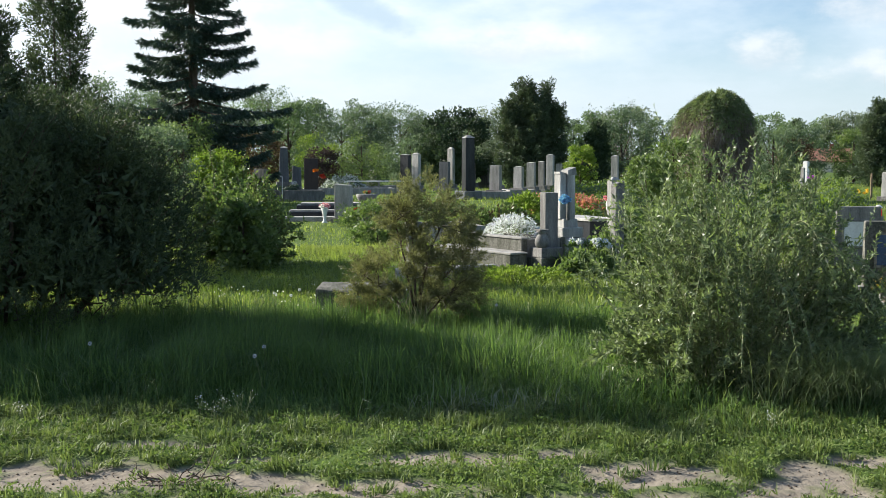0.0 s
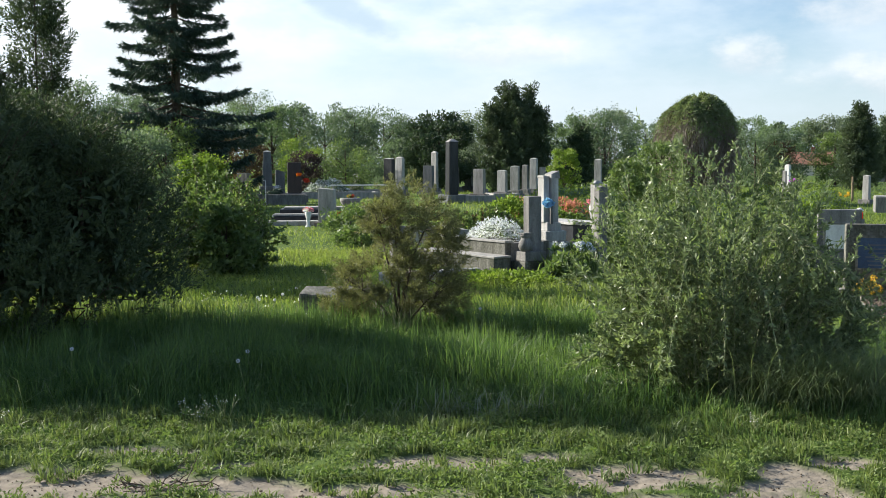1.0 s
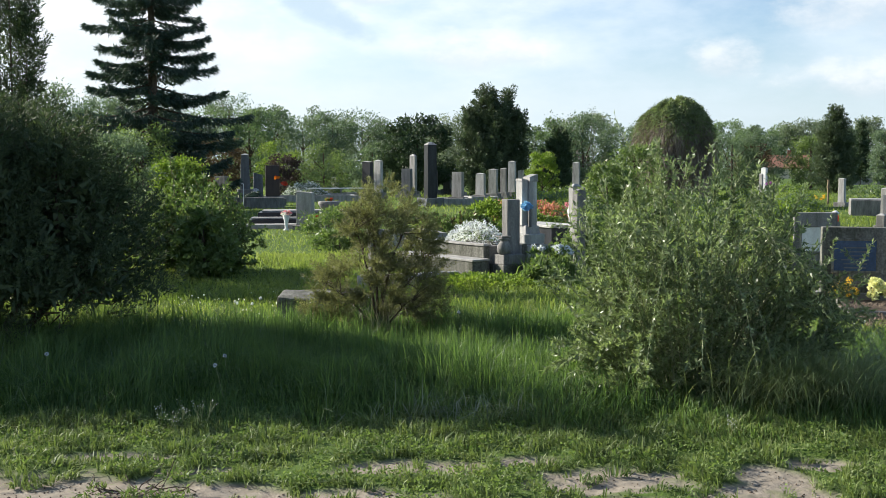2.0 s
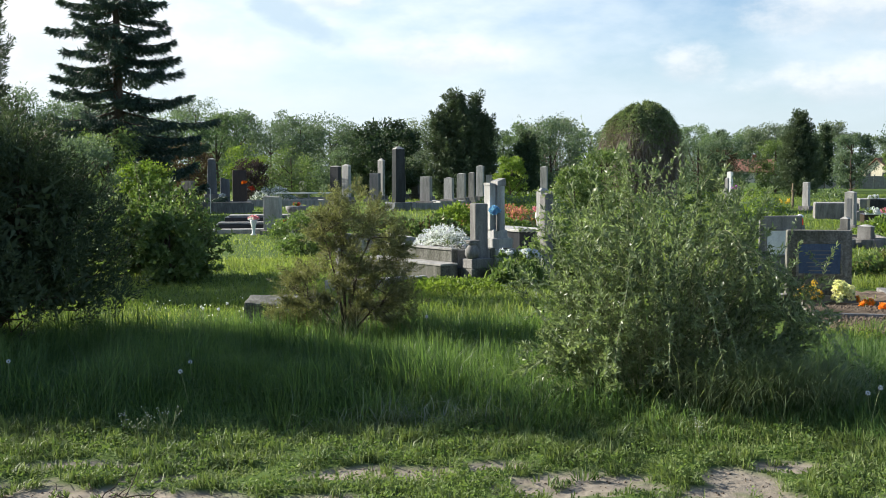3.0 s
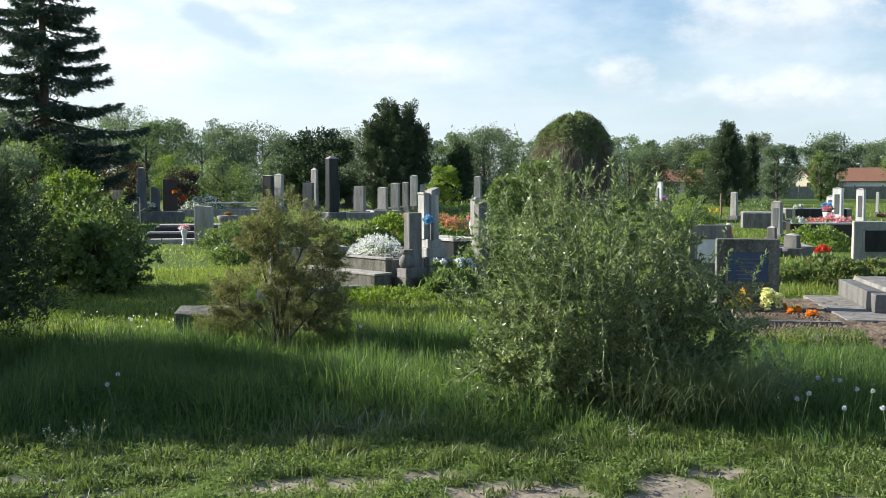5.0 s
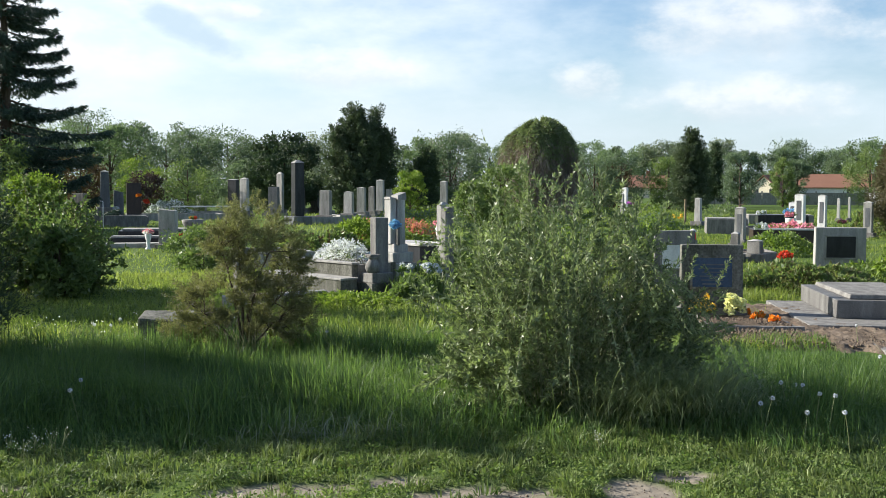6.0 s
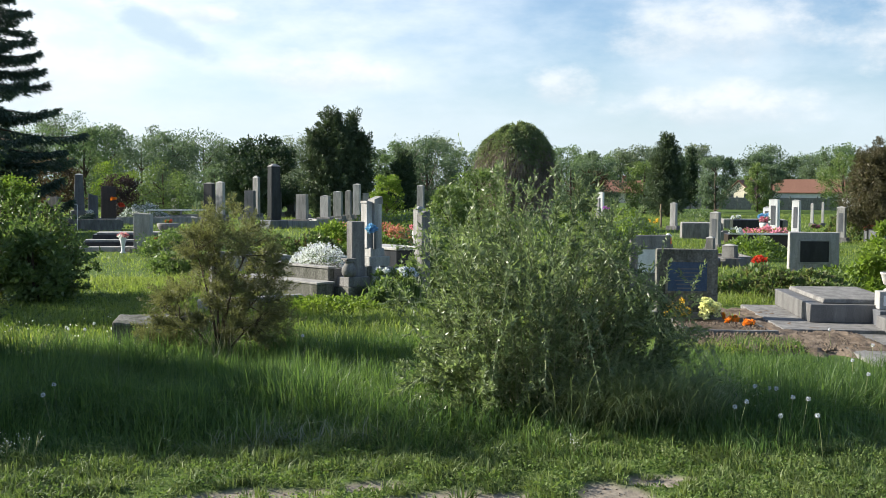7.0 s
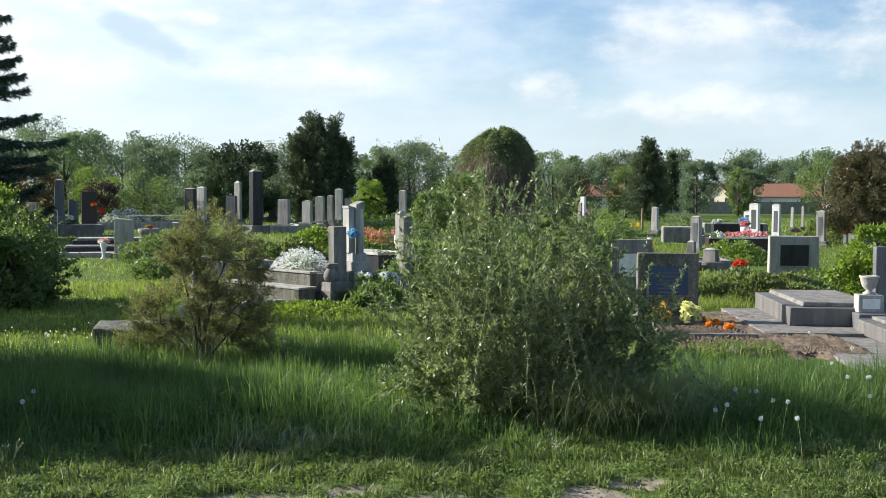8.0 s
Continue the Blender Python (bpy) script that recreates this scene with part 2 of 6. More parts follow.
M_TWIG = stone_mat("twig_bark", (0.13, 0.10, 0.06), (0.24, 0.19, 0.12), 0.8, 40, 0.3, 0.4, 0.3, (8, 8, 1))
M_ROD = stone_mat("pale_rod_bark", (0.17, 0.185, 0.09), (0.31, 0.325, 0.185), 0.6, 30, 0.2, 0.2, 0.3)
M_DEAD = stone_mat("grey_dead_twigs", (0.22, 0.19, 0.16), (0.40, 0.36, 0.31), 0.85, 40, 0.3, 0.4, 0.2, (8, 8, 1))
M_STEM = stone_mat("green_stem", (0.15, 0.18, 0.07), (0.25, 0.27, 0.12), 0.6, 30, 0.2, 0.2, 0.3)
M_CONC = stone_mat("weathered_concrete", (0.105, 0.102, 0.097), (0.255, 0.247, 0.234), 0.88, 70, 0.25, 0.4)
M_MOSSY = stone_mat("mossy_concrete", (0.060, 0.062, 0.045), (0.19, 0.185, 0.165), 0.92, 40, 0.4, 0.8)
M_CONC_L = stone_mat("pale_concrete", (0.20, 0.196, 0.185), (0.38, 0.371, 0.353), 0.85, 80, 0.2, 0.35)
M_LIMEST = stone_mat("limestone", (0.25, 0.247, 0.235), (0.48, 0.472, 0.452), 0.8, 70, 0.15, 0.3)
M_TERRAZZO = stone_mat("terrazzo", (0.085, 0.083, 0.081), (0.170, 0.166, 0.162), 0.6, 160, 0.5, 0.15, 0.45)
M_GRANITE = stone_mat("dark_granite", (0.016, 0.017, 0.021), (0.036, 0.038, 0.044), 0.35, 180, 0.5, 0.05, 0.25)
M_GREYGR = stone_mat("grey_granite", (0.075, 0.08, 0.09), (0.14, 0.145, 0.155), 0.45, 160, 0.4, 0.1, 0.5)
M_REDGR = stone_mat("red_granite", (0.020, 0.011, 0.011), (0.042, 0.022, 0.020), 0.4, 170, 0.5, 0.08, 0.5)
M_PLAQUE = stone_mat("blue_glass_plaque", (0.018, 0.042, 0.105), (0.040, 0.078, 0.155), 0.25, 60, 0.2, 0.03, 0.5)
M_MARBLE = stone_mat("white_marble", (0.60, 0.60, 0.59), (0.76, 0.76, 0.75), 0.5, 40, 0.08, 0.08, 0.45)
M_LETTER = stone_mat("worn_lettering", (0.06, 0.068, 0.088), (0.12, 0.13, 0.15), 0.6, 80, 0.2, 0.1)
M_SOIL = stone_mat("dark_soil", (0.055, 0.040, 0.028), (0.13, 0.10, 0.07), 0.95, 35, 0.5, 1.0, 0.15, (3, 3, 3))
M_DRYSOIL = stone_mat("dry_soil", (0.095, 0.070, 0.050), (0.21, 0.165, 0.125), 0.95, 45, 0.35, 0.9, 0.15, (3, 3, 3))
M_PLASTER = stone_mat("cream_plaster", (0.62, 0.55, 0.42), (0.74, 0.68, 0.54), 0.9, 10, 0.05, 0.1)
M_WHITEWASH = stone_mat("white_plaster", (0.55, 0.56, 0.57), (0.70, 0.71, 0.72), 0.9, 10, 0.05, 0.1)
M_ROOF = stone_mat("clay_tiles", (0.17, 0.078, 0.050), (0.26, 0.135, 0.092), 0.85, 6, 0.25, 0.5)
M_FENCE = stone_mat("grey_fence", (0.17, 0.17, 0.165), (0.26, 0.26, 0.255), 0.9, 8, 0.2, 0.3)
M_WINDOW = stone_mat("dark_window_glass", (0.03, 0.035, 0.04), (0.05, 0.055, 0.06), 0.1, 5, 0.1, 0.0, 0.5)


def petal(name, c1, c2):
    return leaf_mat(name, c1, c2, 0.3, 0.6, 0.2, 6.0)


M_WHITEFL = petal("white_petals", (0.62, 0.62, 0.56), (0.85, 0.85, 0.80))
M_YELLOW = petal("yellow_petals", (0.70, 0.42, 0.03), (0.85, 0.62, 0.08))
M_PALEYEL = petal("pale_yellow_petals", (0.70, 0.68, 0.25), (0.85, 0.84, 0.45))
M_ORANGE = petal("orange_petals", (0.80, 0.22, 0.02), (0.90, 0.38, 0.04))
M_RED = petal("red_petals", (0.55, 0.03, 0.02), (0.75, 0.10, 0.04))
M_CORAL = petal("coral_petals", (0.46, 0.15, 0.09), (0.60, 0.27, 0.18))
M_PINK = petal("pink_petals", (0.60, 0.16, 0.20), (0.80, 0.38, 0.40))
M_BLUE = petal("blue_petals", (0.12, 0.33, 0.52), (0.30, 0.53, 0.68))
M_VIOLET = petal("violet_petals", (0.40, 0.06, 0.42), (0.62, 0.16, 0.60))
M_PUFF = petal("seed_down", (0.60, 0.60, 0.56), (0.75, 0.75, 0.72))


# ---------------------------------------------------------------- mesh helpers
def array_mesh(name, V, F, mat, smooth=False):
    """A mesh from arrays: V (n, 3), F (m, k) with one k for all faces."""
    V, F = np.asarray(V, np.float32), np.asarray(F, np.int32)
    me = bpy.data.meshes.new(name)
    me.vertices.add(len(V))
    me.vertices.foreach_set("co", V.ravel())
    me.loops.add(F.size)
    me.loops.foreach_set("vertex_index", F.ravel())
    me.polygons.add(len(F))
    me.polygons.foreach_set("loop_start", np.arange(0, F.size, F.shape[1], dtype=np.int32))
    if smooth:
        me.polygons.foreach_set("use_smooth", np.ones(len(F), bool))
    me.update(calc_edges=True)
    me.materials.append(mat)
    return me


def link(name, me, parent=None, label=""):
    ob = new(name, me)
    if parent is not None:
        ob.parent = parent
    return tagged(ob, label)


def thing(name, x, y, z=0.0, rz=0.0, label="", category="", group="", kind=""):
    ob = new(name)
    ob.empty_display_size = 0.1
    ob.matrix_world = pose(x, y, z, 0, 0, rz)
    return tagged(ob, label, category, group, kind)


def part(name, bm, mat, parent, label=""):
    me = bpy.data.meshes.new(name)
    bm.to_mesh(me)
    bm.free()
    me.materials.append(mat)
    return link(name, me, parent, label)


def box(sx, sy, sz, x=0, y=0, z=0, bevel=0.012, taper=1.0, slope=0.0, worn=0.0):
    """A bevelled block with its base's middle at x, y, z; taper shrinks the top, slope lowers its +x end; worn shakes the corners."""
    bm = bmesh.new()
    bmesh.ops.create_cube(bm, size=1)
    for v in bm.verts:
        k = taper if v.co.z > 0 else 1.0
        top = v.co.z > 0
        v.co = Vector((v.co.x * sx * k, v.co.y * sy * k, (v.co.z + 0.5) * sz - (slope * (v.co.x + 0.5) if top else 0)))
        if worn:
            v.co += Vector(rng.normal(0, worn, 3))
    if bevel:
        bmesh.ops.bevel(bm, geom=bm.edges[:], offset=min(bevel, sx / 4, sy / 4, sz / 4), segments=2, affect="EDGES", profile=0.6)
    bmesh.ops.translate(bm, vec=(x, y, z), verts=bm.verts)
    return bm


def lathe(profile, n=14, x=0, y=0, z=0):
    """A turned solid from (radius, height) pairs."""
    bm = bmesh.new()
    rings = []
    for r, h in profile:
        rings.append([bm.verts.new((x + r * math.cos(a * 2 * math.pi / n), y + r * math.sin(a * 2 * math.pi / n), z + h)) for a in range(n)])
    for a, b in zip(rings, rings[1:]):
        for i in range(n):
            bm.faces.new((a[i], a[(i + 1) % n], b[(i + 1) % n], b[i]))
    bm.faces.new(rings[0][::-1])
    bm.faces.new(rings[-1])
    for f in bm.faces:
        f.smooth = len(f.verts) == 4
    return bm


def unit(a):
    return a / np.maximum(np.linalg.norm(a, axis=1, keepdims=True), 1e-9)


def leaf_arrays(P, A, L, W, fold=0.0):
    """Rhombic leaves: P foot, A way (n, 3), L lengths, W widths."""
    n = len(P)
    A = unit(A)
    side = unit(np.cross(A, rng.normal(size=(n, 3))))
    L, W = np.broadcast_to(L, n)[:, None], np.broadcast_to(W, n)[:, None]
    nor = np.cross(A, side)
    V = np.stack([P, P + A * L * 0.45 + side * W / 2 + nor * W * fold, P + A * L, P + A * L * 0.45 - side * W / 2 + nor * W * fold], 1).reshape(-1, 3)
    return V, np.arange(4 * n).reshape(n, 4)


def tri_leaves(P, A, L, W):
    """Small pointed leaves of one triangle each."""
    n = len(P)
    A = unit(A)
    side = unit(np.cross(A, rng.normal(size=(n, 3)))) * (np.broadcast_to(W, n) / 2)[:, None]
    V = np.stack([P - side, P + side, P + A * np.broadcast_to(L, n)[:, None]], 1).reshape(-1, 3)
    return V, np.arange(3 * n).reshape(n, 3)


def tube_arrays(paths, radii, sides=4):
    """Tapered tubes along paths (each (k, 3)); radii: (foot, tip) each."""
    VV, FF, base = [], [], 0
    for p, (r0, r1) in zip(paths, radii):
        p = np.asarray(p, float)
        k = len(p)
        t = unit(np.gradient(p, axis=0))
        ref = np.where(np.abs(t[:, 2:3]) > 0.9, np.array([[1.0, 0, 0]]), np.array([[0, 0, 1.0]]))
        u = unit(np.cross(t, ref))
        w = np.cross(t, u)
        r = np.linspace(r0, r1, k)[:, None]
        ring = [p + r * (math.cos(a) * u + math.sin(a) * w) for a in np.arange(sides) * 2 * math.pi / sides]
        VV.append(np.stack(ring, 1).reshape(-1, 3))
        i = np.arange(k - 1)[:, None] * sides
        s = np.arange(sides)[None, :]
        s2 = (s + 1) % sides
        FF.append(np.stack([i + s, i + s2, i + sides + s2, i + sides + s], 2).reshape(-1, 4) + base)
        base += k * sides
    return np.concatenate(VV), np.concatenate(FF)


def curve_path(foot, way, length, k=6, droop=0.0, wander=0.05, lift=0.0):
    """A bending line of k points from foot."""
    p, d = [np.array(foot, float)], np.array(way, float)
    d /= np.linalg.norm(d)
    for _ in range(k - 1):
        d = d + rng.normal(0, wander, 3) + np.array([0, 0, lift - droop])
        d /= np.linalg.norm(d)
        p.append(p[-1] + d * length / (k - 1))
    return np.array(p)


def vnoise(x, y, scale, seed=0):
    """Smooth noise in 0..1 over the plan."""
    x, y = np.asarray(x, float) * scale, np.asarray(y, float) * scale
    xi, yi = np.floor(x), np.floor(y)
    fx, fy = x - xi, y - yi
    fx, fy = fx * fx * (3 - 2 * fx), fy * fy * (3 - 2 * fy)

    def h(a, b):
        s = np.sin(a * 127.1 + b * 311.7 + seed * 74.7) * 43758.5453
        return s - np.floor(s)
    return (h(xi, yi) * (1 - fx) + h(xi + 1, yi) * fx) * (1 - fy) + (h(xi, yi + 1) * (1 - fx) + h(xi + 1, yi + 1) * fx) * fy


def ground_z(x, y):
    x, y = np.asarray(x, float), np.asarray(y, float)
    near = np.clip((16 - y) / 8, 0, 1)
    return near * (0.05 * (vnoise(x, y, 0.9, 3) - 0.5) + 0.02 * (vnoise(x, y, 5, 4) - 0.5)) + 0.05 * (vnoise(x, y, 0.25, 9) - 0.5)


PATCHES = [(1.03, 5.30, 0.36, 0.20), (2.22, 5.60, 0.22, 0.10), (0.02, 5.60, 0.32, 0.12), (-0.85, 6.05, 0.16, 0.06), (-1.62, 5.95, 0.27, 0.07),
           (-1.80, 5.32, 0.55, 0.24), (-1.0, 5.26, 0.30, 0.16), (0.65, 5.67, 0.13, 0.08), (-0.55, 5.12, 0.5, 0.10), (-1.15, 5.66, 0.2, 0.06)]


def bare(x, y):
    """1 where the soil of the path shows, 0 under grass."""
    x, y = np.asarray(x, float), np.asarray(y, float)
    wob = (1.3 * (vnoise(x, y, 6, 1) - 0.5) + 1.2 * (vnoise(x, y, 15, 2) - 0.5)) * np.clip((y - 2.5) / 1.5, 0, 1)
    b = np.clip((5.0 - y) / 0.3 + wob, 0, 1) + np.clip((vnoise(x, y, 2.6, 15) - 0.74) * 6 + wob * 0.8, 0, 1) * np.clip((6.0 - y) / 0.4, 0, 1)
    b = np.clip(b, 0, 1) * np.clip((y + 1.0) / 0.6 + wob, 0, 1)
    for px, py, rx, ry in PATCHES:
        d = np.sqrt(((x - px) / rx) ** 2 + ((y - py) / ry) ** 2)
        b = np.maximum(b, np.clip((1.40 - d) * 2.0 + wob, 0, 1))
    return b


# plots without grass: middle x, y, half width, half length, turn in degrees
PLOTS = [(5.35, 11.75, 0.62, 0.95, -16), (7.05, 12.45, 0.95, 1.55, -16), (7.1, 10.6, 1.15, 2.2, -16), (6.1, 10.4, 0.45, 1.0, -16),
         (0.95, 16.9, 0.55, 1.15, 27), (2.15, 17.8, 0.4, 0.4, 27), (1.5, 15.75, 0.28, 0.28, 27)]


def free(x, y):
    ok = np.ones(len(x), bool)
    for px, py, hx, hy, rz in PLOTS:
        a = radians(rz)
        u, v = (x - px) * math.cos(a) + (y - py) * math.sin(a), -(x - px) * math.sin(a) + (y - py) * math.cos(a)
        ok &= ~((np.abs(u) < hx) & (np.abs(v) < hy))
    return ok


# ---------------------------------------------------------------- ground
def build_ground():
    def graded(lo, hi, fine, far):
        mid = np.arange(lo, hi, fine)
        g = [0.0]
        step = fine
        while g[-1] < far:
            step *= 1.35
            g.append(g[-1] + step)
        g = np.array(g[1:])
        return np.concatenate([lo - g[::-1], mid, mid[-1] + g])
    xs, ys = graded(-4.0, 7.0, 0.04, 1500), graded(4.6, 8.0, 0.03, 1500)
    X, Y = np.meshgrid(xs, ys)
    x, y = X.ravel(), Y.ravel()
    b = bare(x, y)
    z = ground_z(x, y) - 0.018 * b + 0.012 * b * (vnoise(x, y, 22, 12) - 0.5)
    w, h = len(xs), len(ys)
    i = np.arange(h - 1)[:, None] * w + np.arange(w - 1)[None, :]
    F = np.stack([i, i + 1, i + 1 + w, i + w], 2).reshape(-1, 4)
    m, n, l = node_mat("ground")
    out, bs, co, at = n.new("ShaderNodeOutputMaterial"), n.new("ShaderNodeBsdfPrincipled"), n.new("ShaderNodeTexCoord"), n.new("ShaderNodeAttribute")
    at.attribute_name = "bare"
    wide, fine, peb = n.new("ShaderNodeTexNoise"), n.new("ShaderNodeTexNoise"), n.new("ShaderNodeTexVoronoi")
    wide.inputs["Scale"].default_value, wide.inputs["Detail"].default_value = 0.35, 8
    fine.inputs["Scale"].default_value, fine.inputs["Detail"].default_value = 14, 6
    peb.inputs["Scale"].default_value = 90
    for t in (wide, fine, peb):
        l.new(co.outputs["Object"], t.inputs["Vector"])
    soil, sod, mx = n.new("ShaderNodeMix"), n.new("ShaderNodeMix"), n.new("ShaderNodeMix")
    for q in (soil, sod, mx):
        q.data_type = "RGBA"
    soil.inputs[6].default_value, soil.inputs[7].default_value = (0.15, 0.125, 0.095, 1), (0.34, 0.30, 0.245, 1)
    sod.inputs[6].default_value, sod.inputs[7].default_value = (0.040, 0.078, 0.016, 1), (0.105, 0.155, 0.036, 1)
    l.new(fine.outputs["Fac"], soil.inputs[0]), l.new(wide.outputs["Fac"], sod.inputs[0])
    l.new(at.outputs["Fac"], mx.inputs[0]), l.new(sod.outputs[2], mx.inputs[6]), l.new(soil.outputs[2], mx.inputs[7])
    l.new(mx.outputs[2], bs.inputs["Base Color"])
    bs.inputs["Roughness"].default_value, bs.inputs["Specular IOR Level"].default_value = 0.95, 0.1
    bp, ad = n.new("ShaderNodeBump"), n.new("ShaderNodeMath")
    ad.operation = "MULTIPLY_ADD"
    ad.inputs[1].default_value = -0.15
    l.new(peb.outputs["Distance"], ad.inputs[0]), l.new(fine.outputs["Fac"], ad.inputs[2])
    bp.inputs["Strength"].default_value, bp.inputs["Distance"].default_value = 0.7, 0.02
    l.new(ad.outputs[0], bp.inputs["Height"]), l.new(bp.outputs[0], bs.inputs["Normal"])
    l.new(bs.outputs[0], out.inputs["Surface"])
    me = array_mesh("ground", np.stack([x, y, z], 1), F, m, True)
    me.attributes.new("bare", "FLOAT", "POINT").data.foreach_set("value", b.astype(np.float32))
    tagged(link("ground", me), "flat cemetery ground, grassy with bare dry soil on the path", "ground", kind="structure")


build_ground()


def blades(name, x, y, h, w, mat, label, bend=0.5, lean=None, z0=None, category="grass"):
    """Bent blades of grass as one mesh: three triangles each."""
    n = len(x)
    P = np.stack([x, y, ground_z(x, y) - 0.01 if z0 is None else z0], 1)
    a = rng.uniform(0, 2 * math.pi, n) if lean is None else lean
    out = np.stack([np.cos(a), np.sin(a), np.zeros(n)], 1)
    b = np.abs(rng.normal(0, bend, n))[:, None]
    face = rng.uniform(0, 2 * math.pi, n)
    s = np.stack([np.cos(face), np.sin(face), np.zeros(n)], 1) * (np.broadcast_to(w, n) / 2)[:, None]
    up = np.array([[0, 0, 1.0]])
    hh = np.broadcast_to(h, n)[:, None]
    m = P + up * hh * (0.58 - 0.06 * b) + out * hh * b * 0.28
    t = P + up * hh * np.maximum(0.25, 1.0 - 0.32 * b) + out * hh * b * 0.95
    V = np.stack([P - s, P + s, m - s * 0.8, m + s * 0.8, t], 1).reshape(-1, 3)
    i = np.arange(n)[:, None] * 5
    F = np.concatenate([i + [0, 1, 3], i + [0, 3, 2], i + [2, 3, 4]], 1).reshape(-1, 3)
    return tagged(link(name, array_mesh(name, V, F, mat)), label, category, kind="stuff")


def arching(name, x, y, length, w, mat, label):
    """Long blades that rise, bow over and hang, as one mesh."""
    n, k = len(x), 7
    a = rng.uniform(0, 2 * math.pi, n)
    out = np.stack([np.cos(a), np.sin(a)], 1)
    tilt = rng.uniform(0.15, 0.55, n)
    turn = rng.uniform(1.2, 2.3, n)
    P = np.stack([x, y, ground_z(x, y) - 0.01], 1)
    side = np.stack([-out[:, 1], out[:, 0], np.zeros(n)], 1) * w / 2
    rows = []
    for i in range(k):
        f = 1 - 0.85 * (i / (k - 1)) ** 2
        rows.append(np.stack([P - side * f, P + side * f], 1))
        e = tilt + turn * (i / (k - 1)) ** 1.4
        st = (length / (k - 1))[:, None]
        P = P + np.concatenate([out * np.sin(e)[:, None], np.cos(e)[:, None]], 1) * st
    V = np.stack(rows, 1).reshape(-1, 3)
    b = np.arange(n)[:, None, None] * 2 * k + np.arange(k - 1)[None, :, None] * 2
    F = (b + np.array([0, 1, 3, 2])[None, None, :]).reshape(-1, 4)
    return tagged(link(name, array_mesh(name, V, F, mat)), label, "grass", kind="stuff")


def scatter(x0, x1, y0, y1, n):
    return rng.uniform(x0, x1, n), rng.uniform(y0, y1, n)


def fan(y0, y1, n, left=-0.46, right=0.72, pad=0.4):
    """Points between two distances, over the ground that the camera sweeps."""
    y = np.sqrt(rng.uniform(y0 ** 2, y1 ** 2, n))
    return rng.uniform(left, right, n) * y + rng.uniform(-pad, pad, n), y


# ---------------------------------------------------------------- trees and bushes
def plant(name, x, y, trunk, crown, crown_mat, label, category="tree", trunk_mat=None, extra=()):
    """One plant: an Empty with a mesh of wood and a mesh of leaves."""
    ob = thing(name, x, y, float(ground_z(x, y)), 0, label, category)
    if trunk is not None:
        link("trunk" if category == "tree" else "wood", array_mesh("wood", *trunk, trunk_mat or M_BARK, True), ob)
    link("crown" if category == "tree" else "leaves", array_mesh("leaves", *crown, crown_mat), ob)
    for nm, arrays, mat in extra:
        link(nm, array_mesh(nm, *arrays, mat), ob)
    return ob


def crown_points(n, clumps, r, h, foot, shape=1.0, spread=0.28):
    """Points in clumps over an uneven crown of radius r from height foot to foot + h."""
    z = rng.uniform(0, 1, clumps)
    prof = np.sqrt(np.clip(1 - (2 * z - 1) ** 2, 0, 1)) ** shape
    a = rng.uniform(0, 2 * math.pi, clumps)
    k = rng.uniform(0.35, 1.0, clumps) ** 0.6
    rad = r * (0.25 + 0.75 * prof) * k * rng.uniform(0.75, 1.12, clumps)
    c = np.stack([rad * np.cos(a), rad * np.sin(a), foot + z * h], 1)
    pick = rng.integers(0, clumps, n)
    size = rng.uniform(0.6, 1.3, clumps)[pick][:, None]
    off = rng.normal(size=(n, 3))
    off = unit(off) * rng.uniform(0, 1, (n, 1)) ** 0.5 * spread * r * size * np.array([[1, 1, 0.8]])
    return c[pick] + off, c, off


def broad_tree(name, x, y, h, r, mat, label, n=2200, leaf=0.22, foot=None, clumps=38, category="tree", spread=0.3):
    foot = h * 0.18 if foot is None else foot
    n *= 2
    P, c, off = crown_points(n, clumps, r, h - foot, foot, 0.8, spread)
    A = unit(off) * 0.8 + rng.normal(0, 0.6, (n, 3)) + np.array([[0, 0, 0.15]])
    crown = tri_leaves(P, A, leaf * rng.uniform(0.6, 1.3, n), leaf * 0.75 * rng.uniform(0.6, 1.2, n))
    paths, radii = [np.array([[0, 0, -0.1], [0.03 * r, 0, foot], [0, 0.05 * r, h * 0.55], [0, 0, h * 0.85]])], [(0.03 * h, 0.008 * h)]
    for i in rng.choice(clumps, min(10, clumps), False):
        s = rng.uniform(0.3, 0.8) * c[i][2]
        q = np.array([0, 0, max(s, foot * 0.6)])
        paths.append(np.stack([q, q * 0.5 + c[i] * 0.5 + [0, 0, -0.03 * h], c[i]]))
        radii.append((0.012 * h, 0.003 * h))
    return plant(name, x, y, tube_arrays(paths, radii, 6), crown, mat, label, category)


def plumes(feet, tips, rad, per, flare=0.7, shake=0.35):
    """Feathery sprays: points and ways of the leaves along each axis from a foot to a tip."""
    k = len(feet)
    ax = tips - feet
    u = rng.uniform(0, 1, (k, per))
    rd = rng.normal(size=(k, per, 3))
    un = unit(ax)[:, None, :]
    rd -= (rd * un).sum(2, keepdims=True) * un
    rd /= np.linalg.norm(rd, axis=2, keepdims=True)
    rho = np.broadcast_to(rad, k)[:, None] * np.minimum(1, u * 3) * (1 - u) ** 0.5 * np.sqrt(rng.uniform(0, 1, (k, per)))
    P = feet[:, None, :] + ax[:, None, :] * u[..., None] + rd * rho[..., None]
    A = un + rd * flare + rng.normal(0, shake, (k, per, 3))
    return P.reshape(-1, 3), A.reshape(-1, 3)


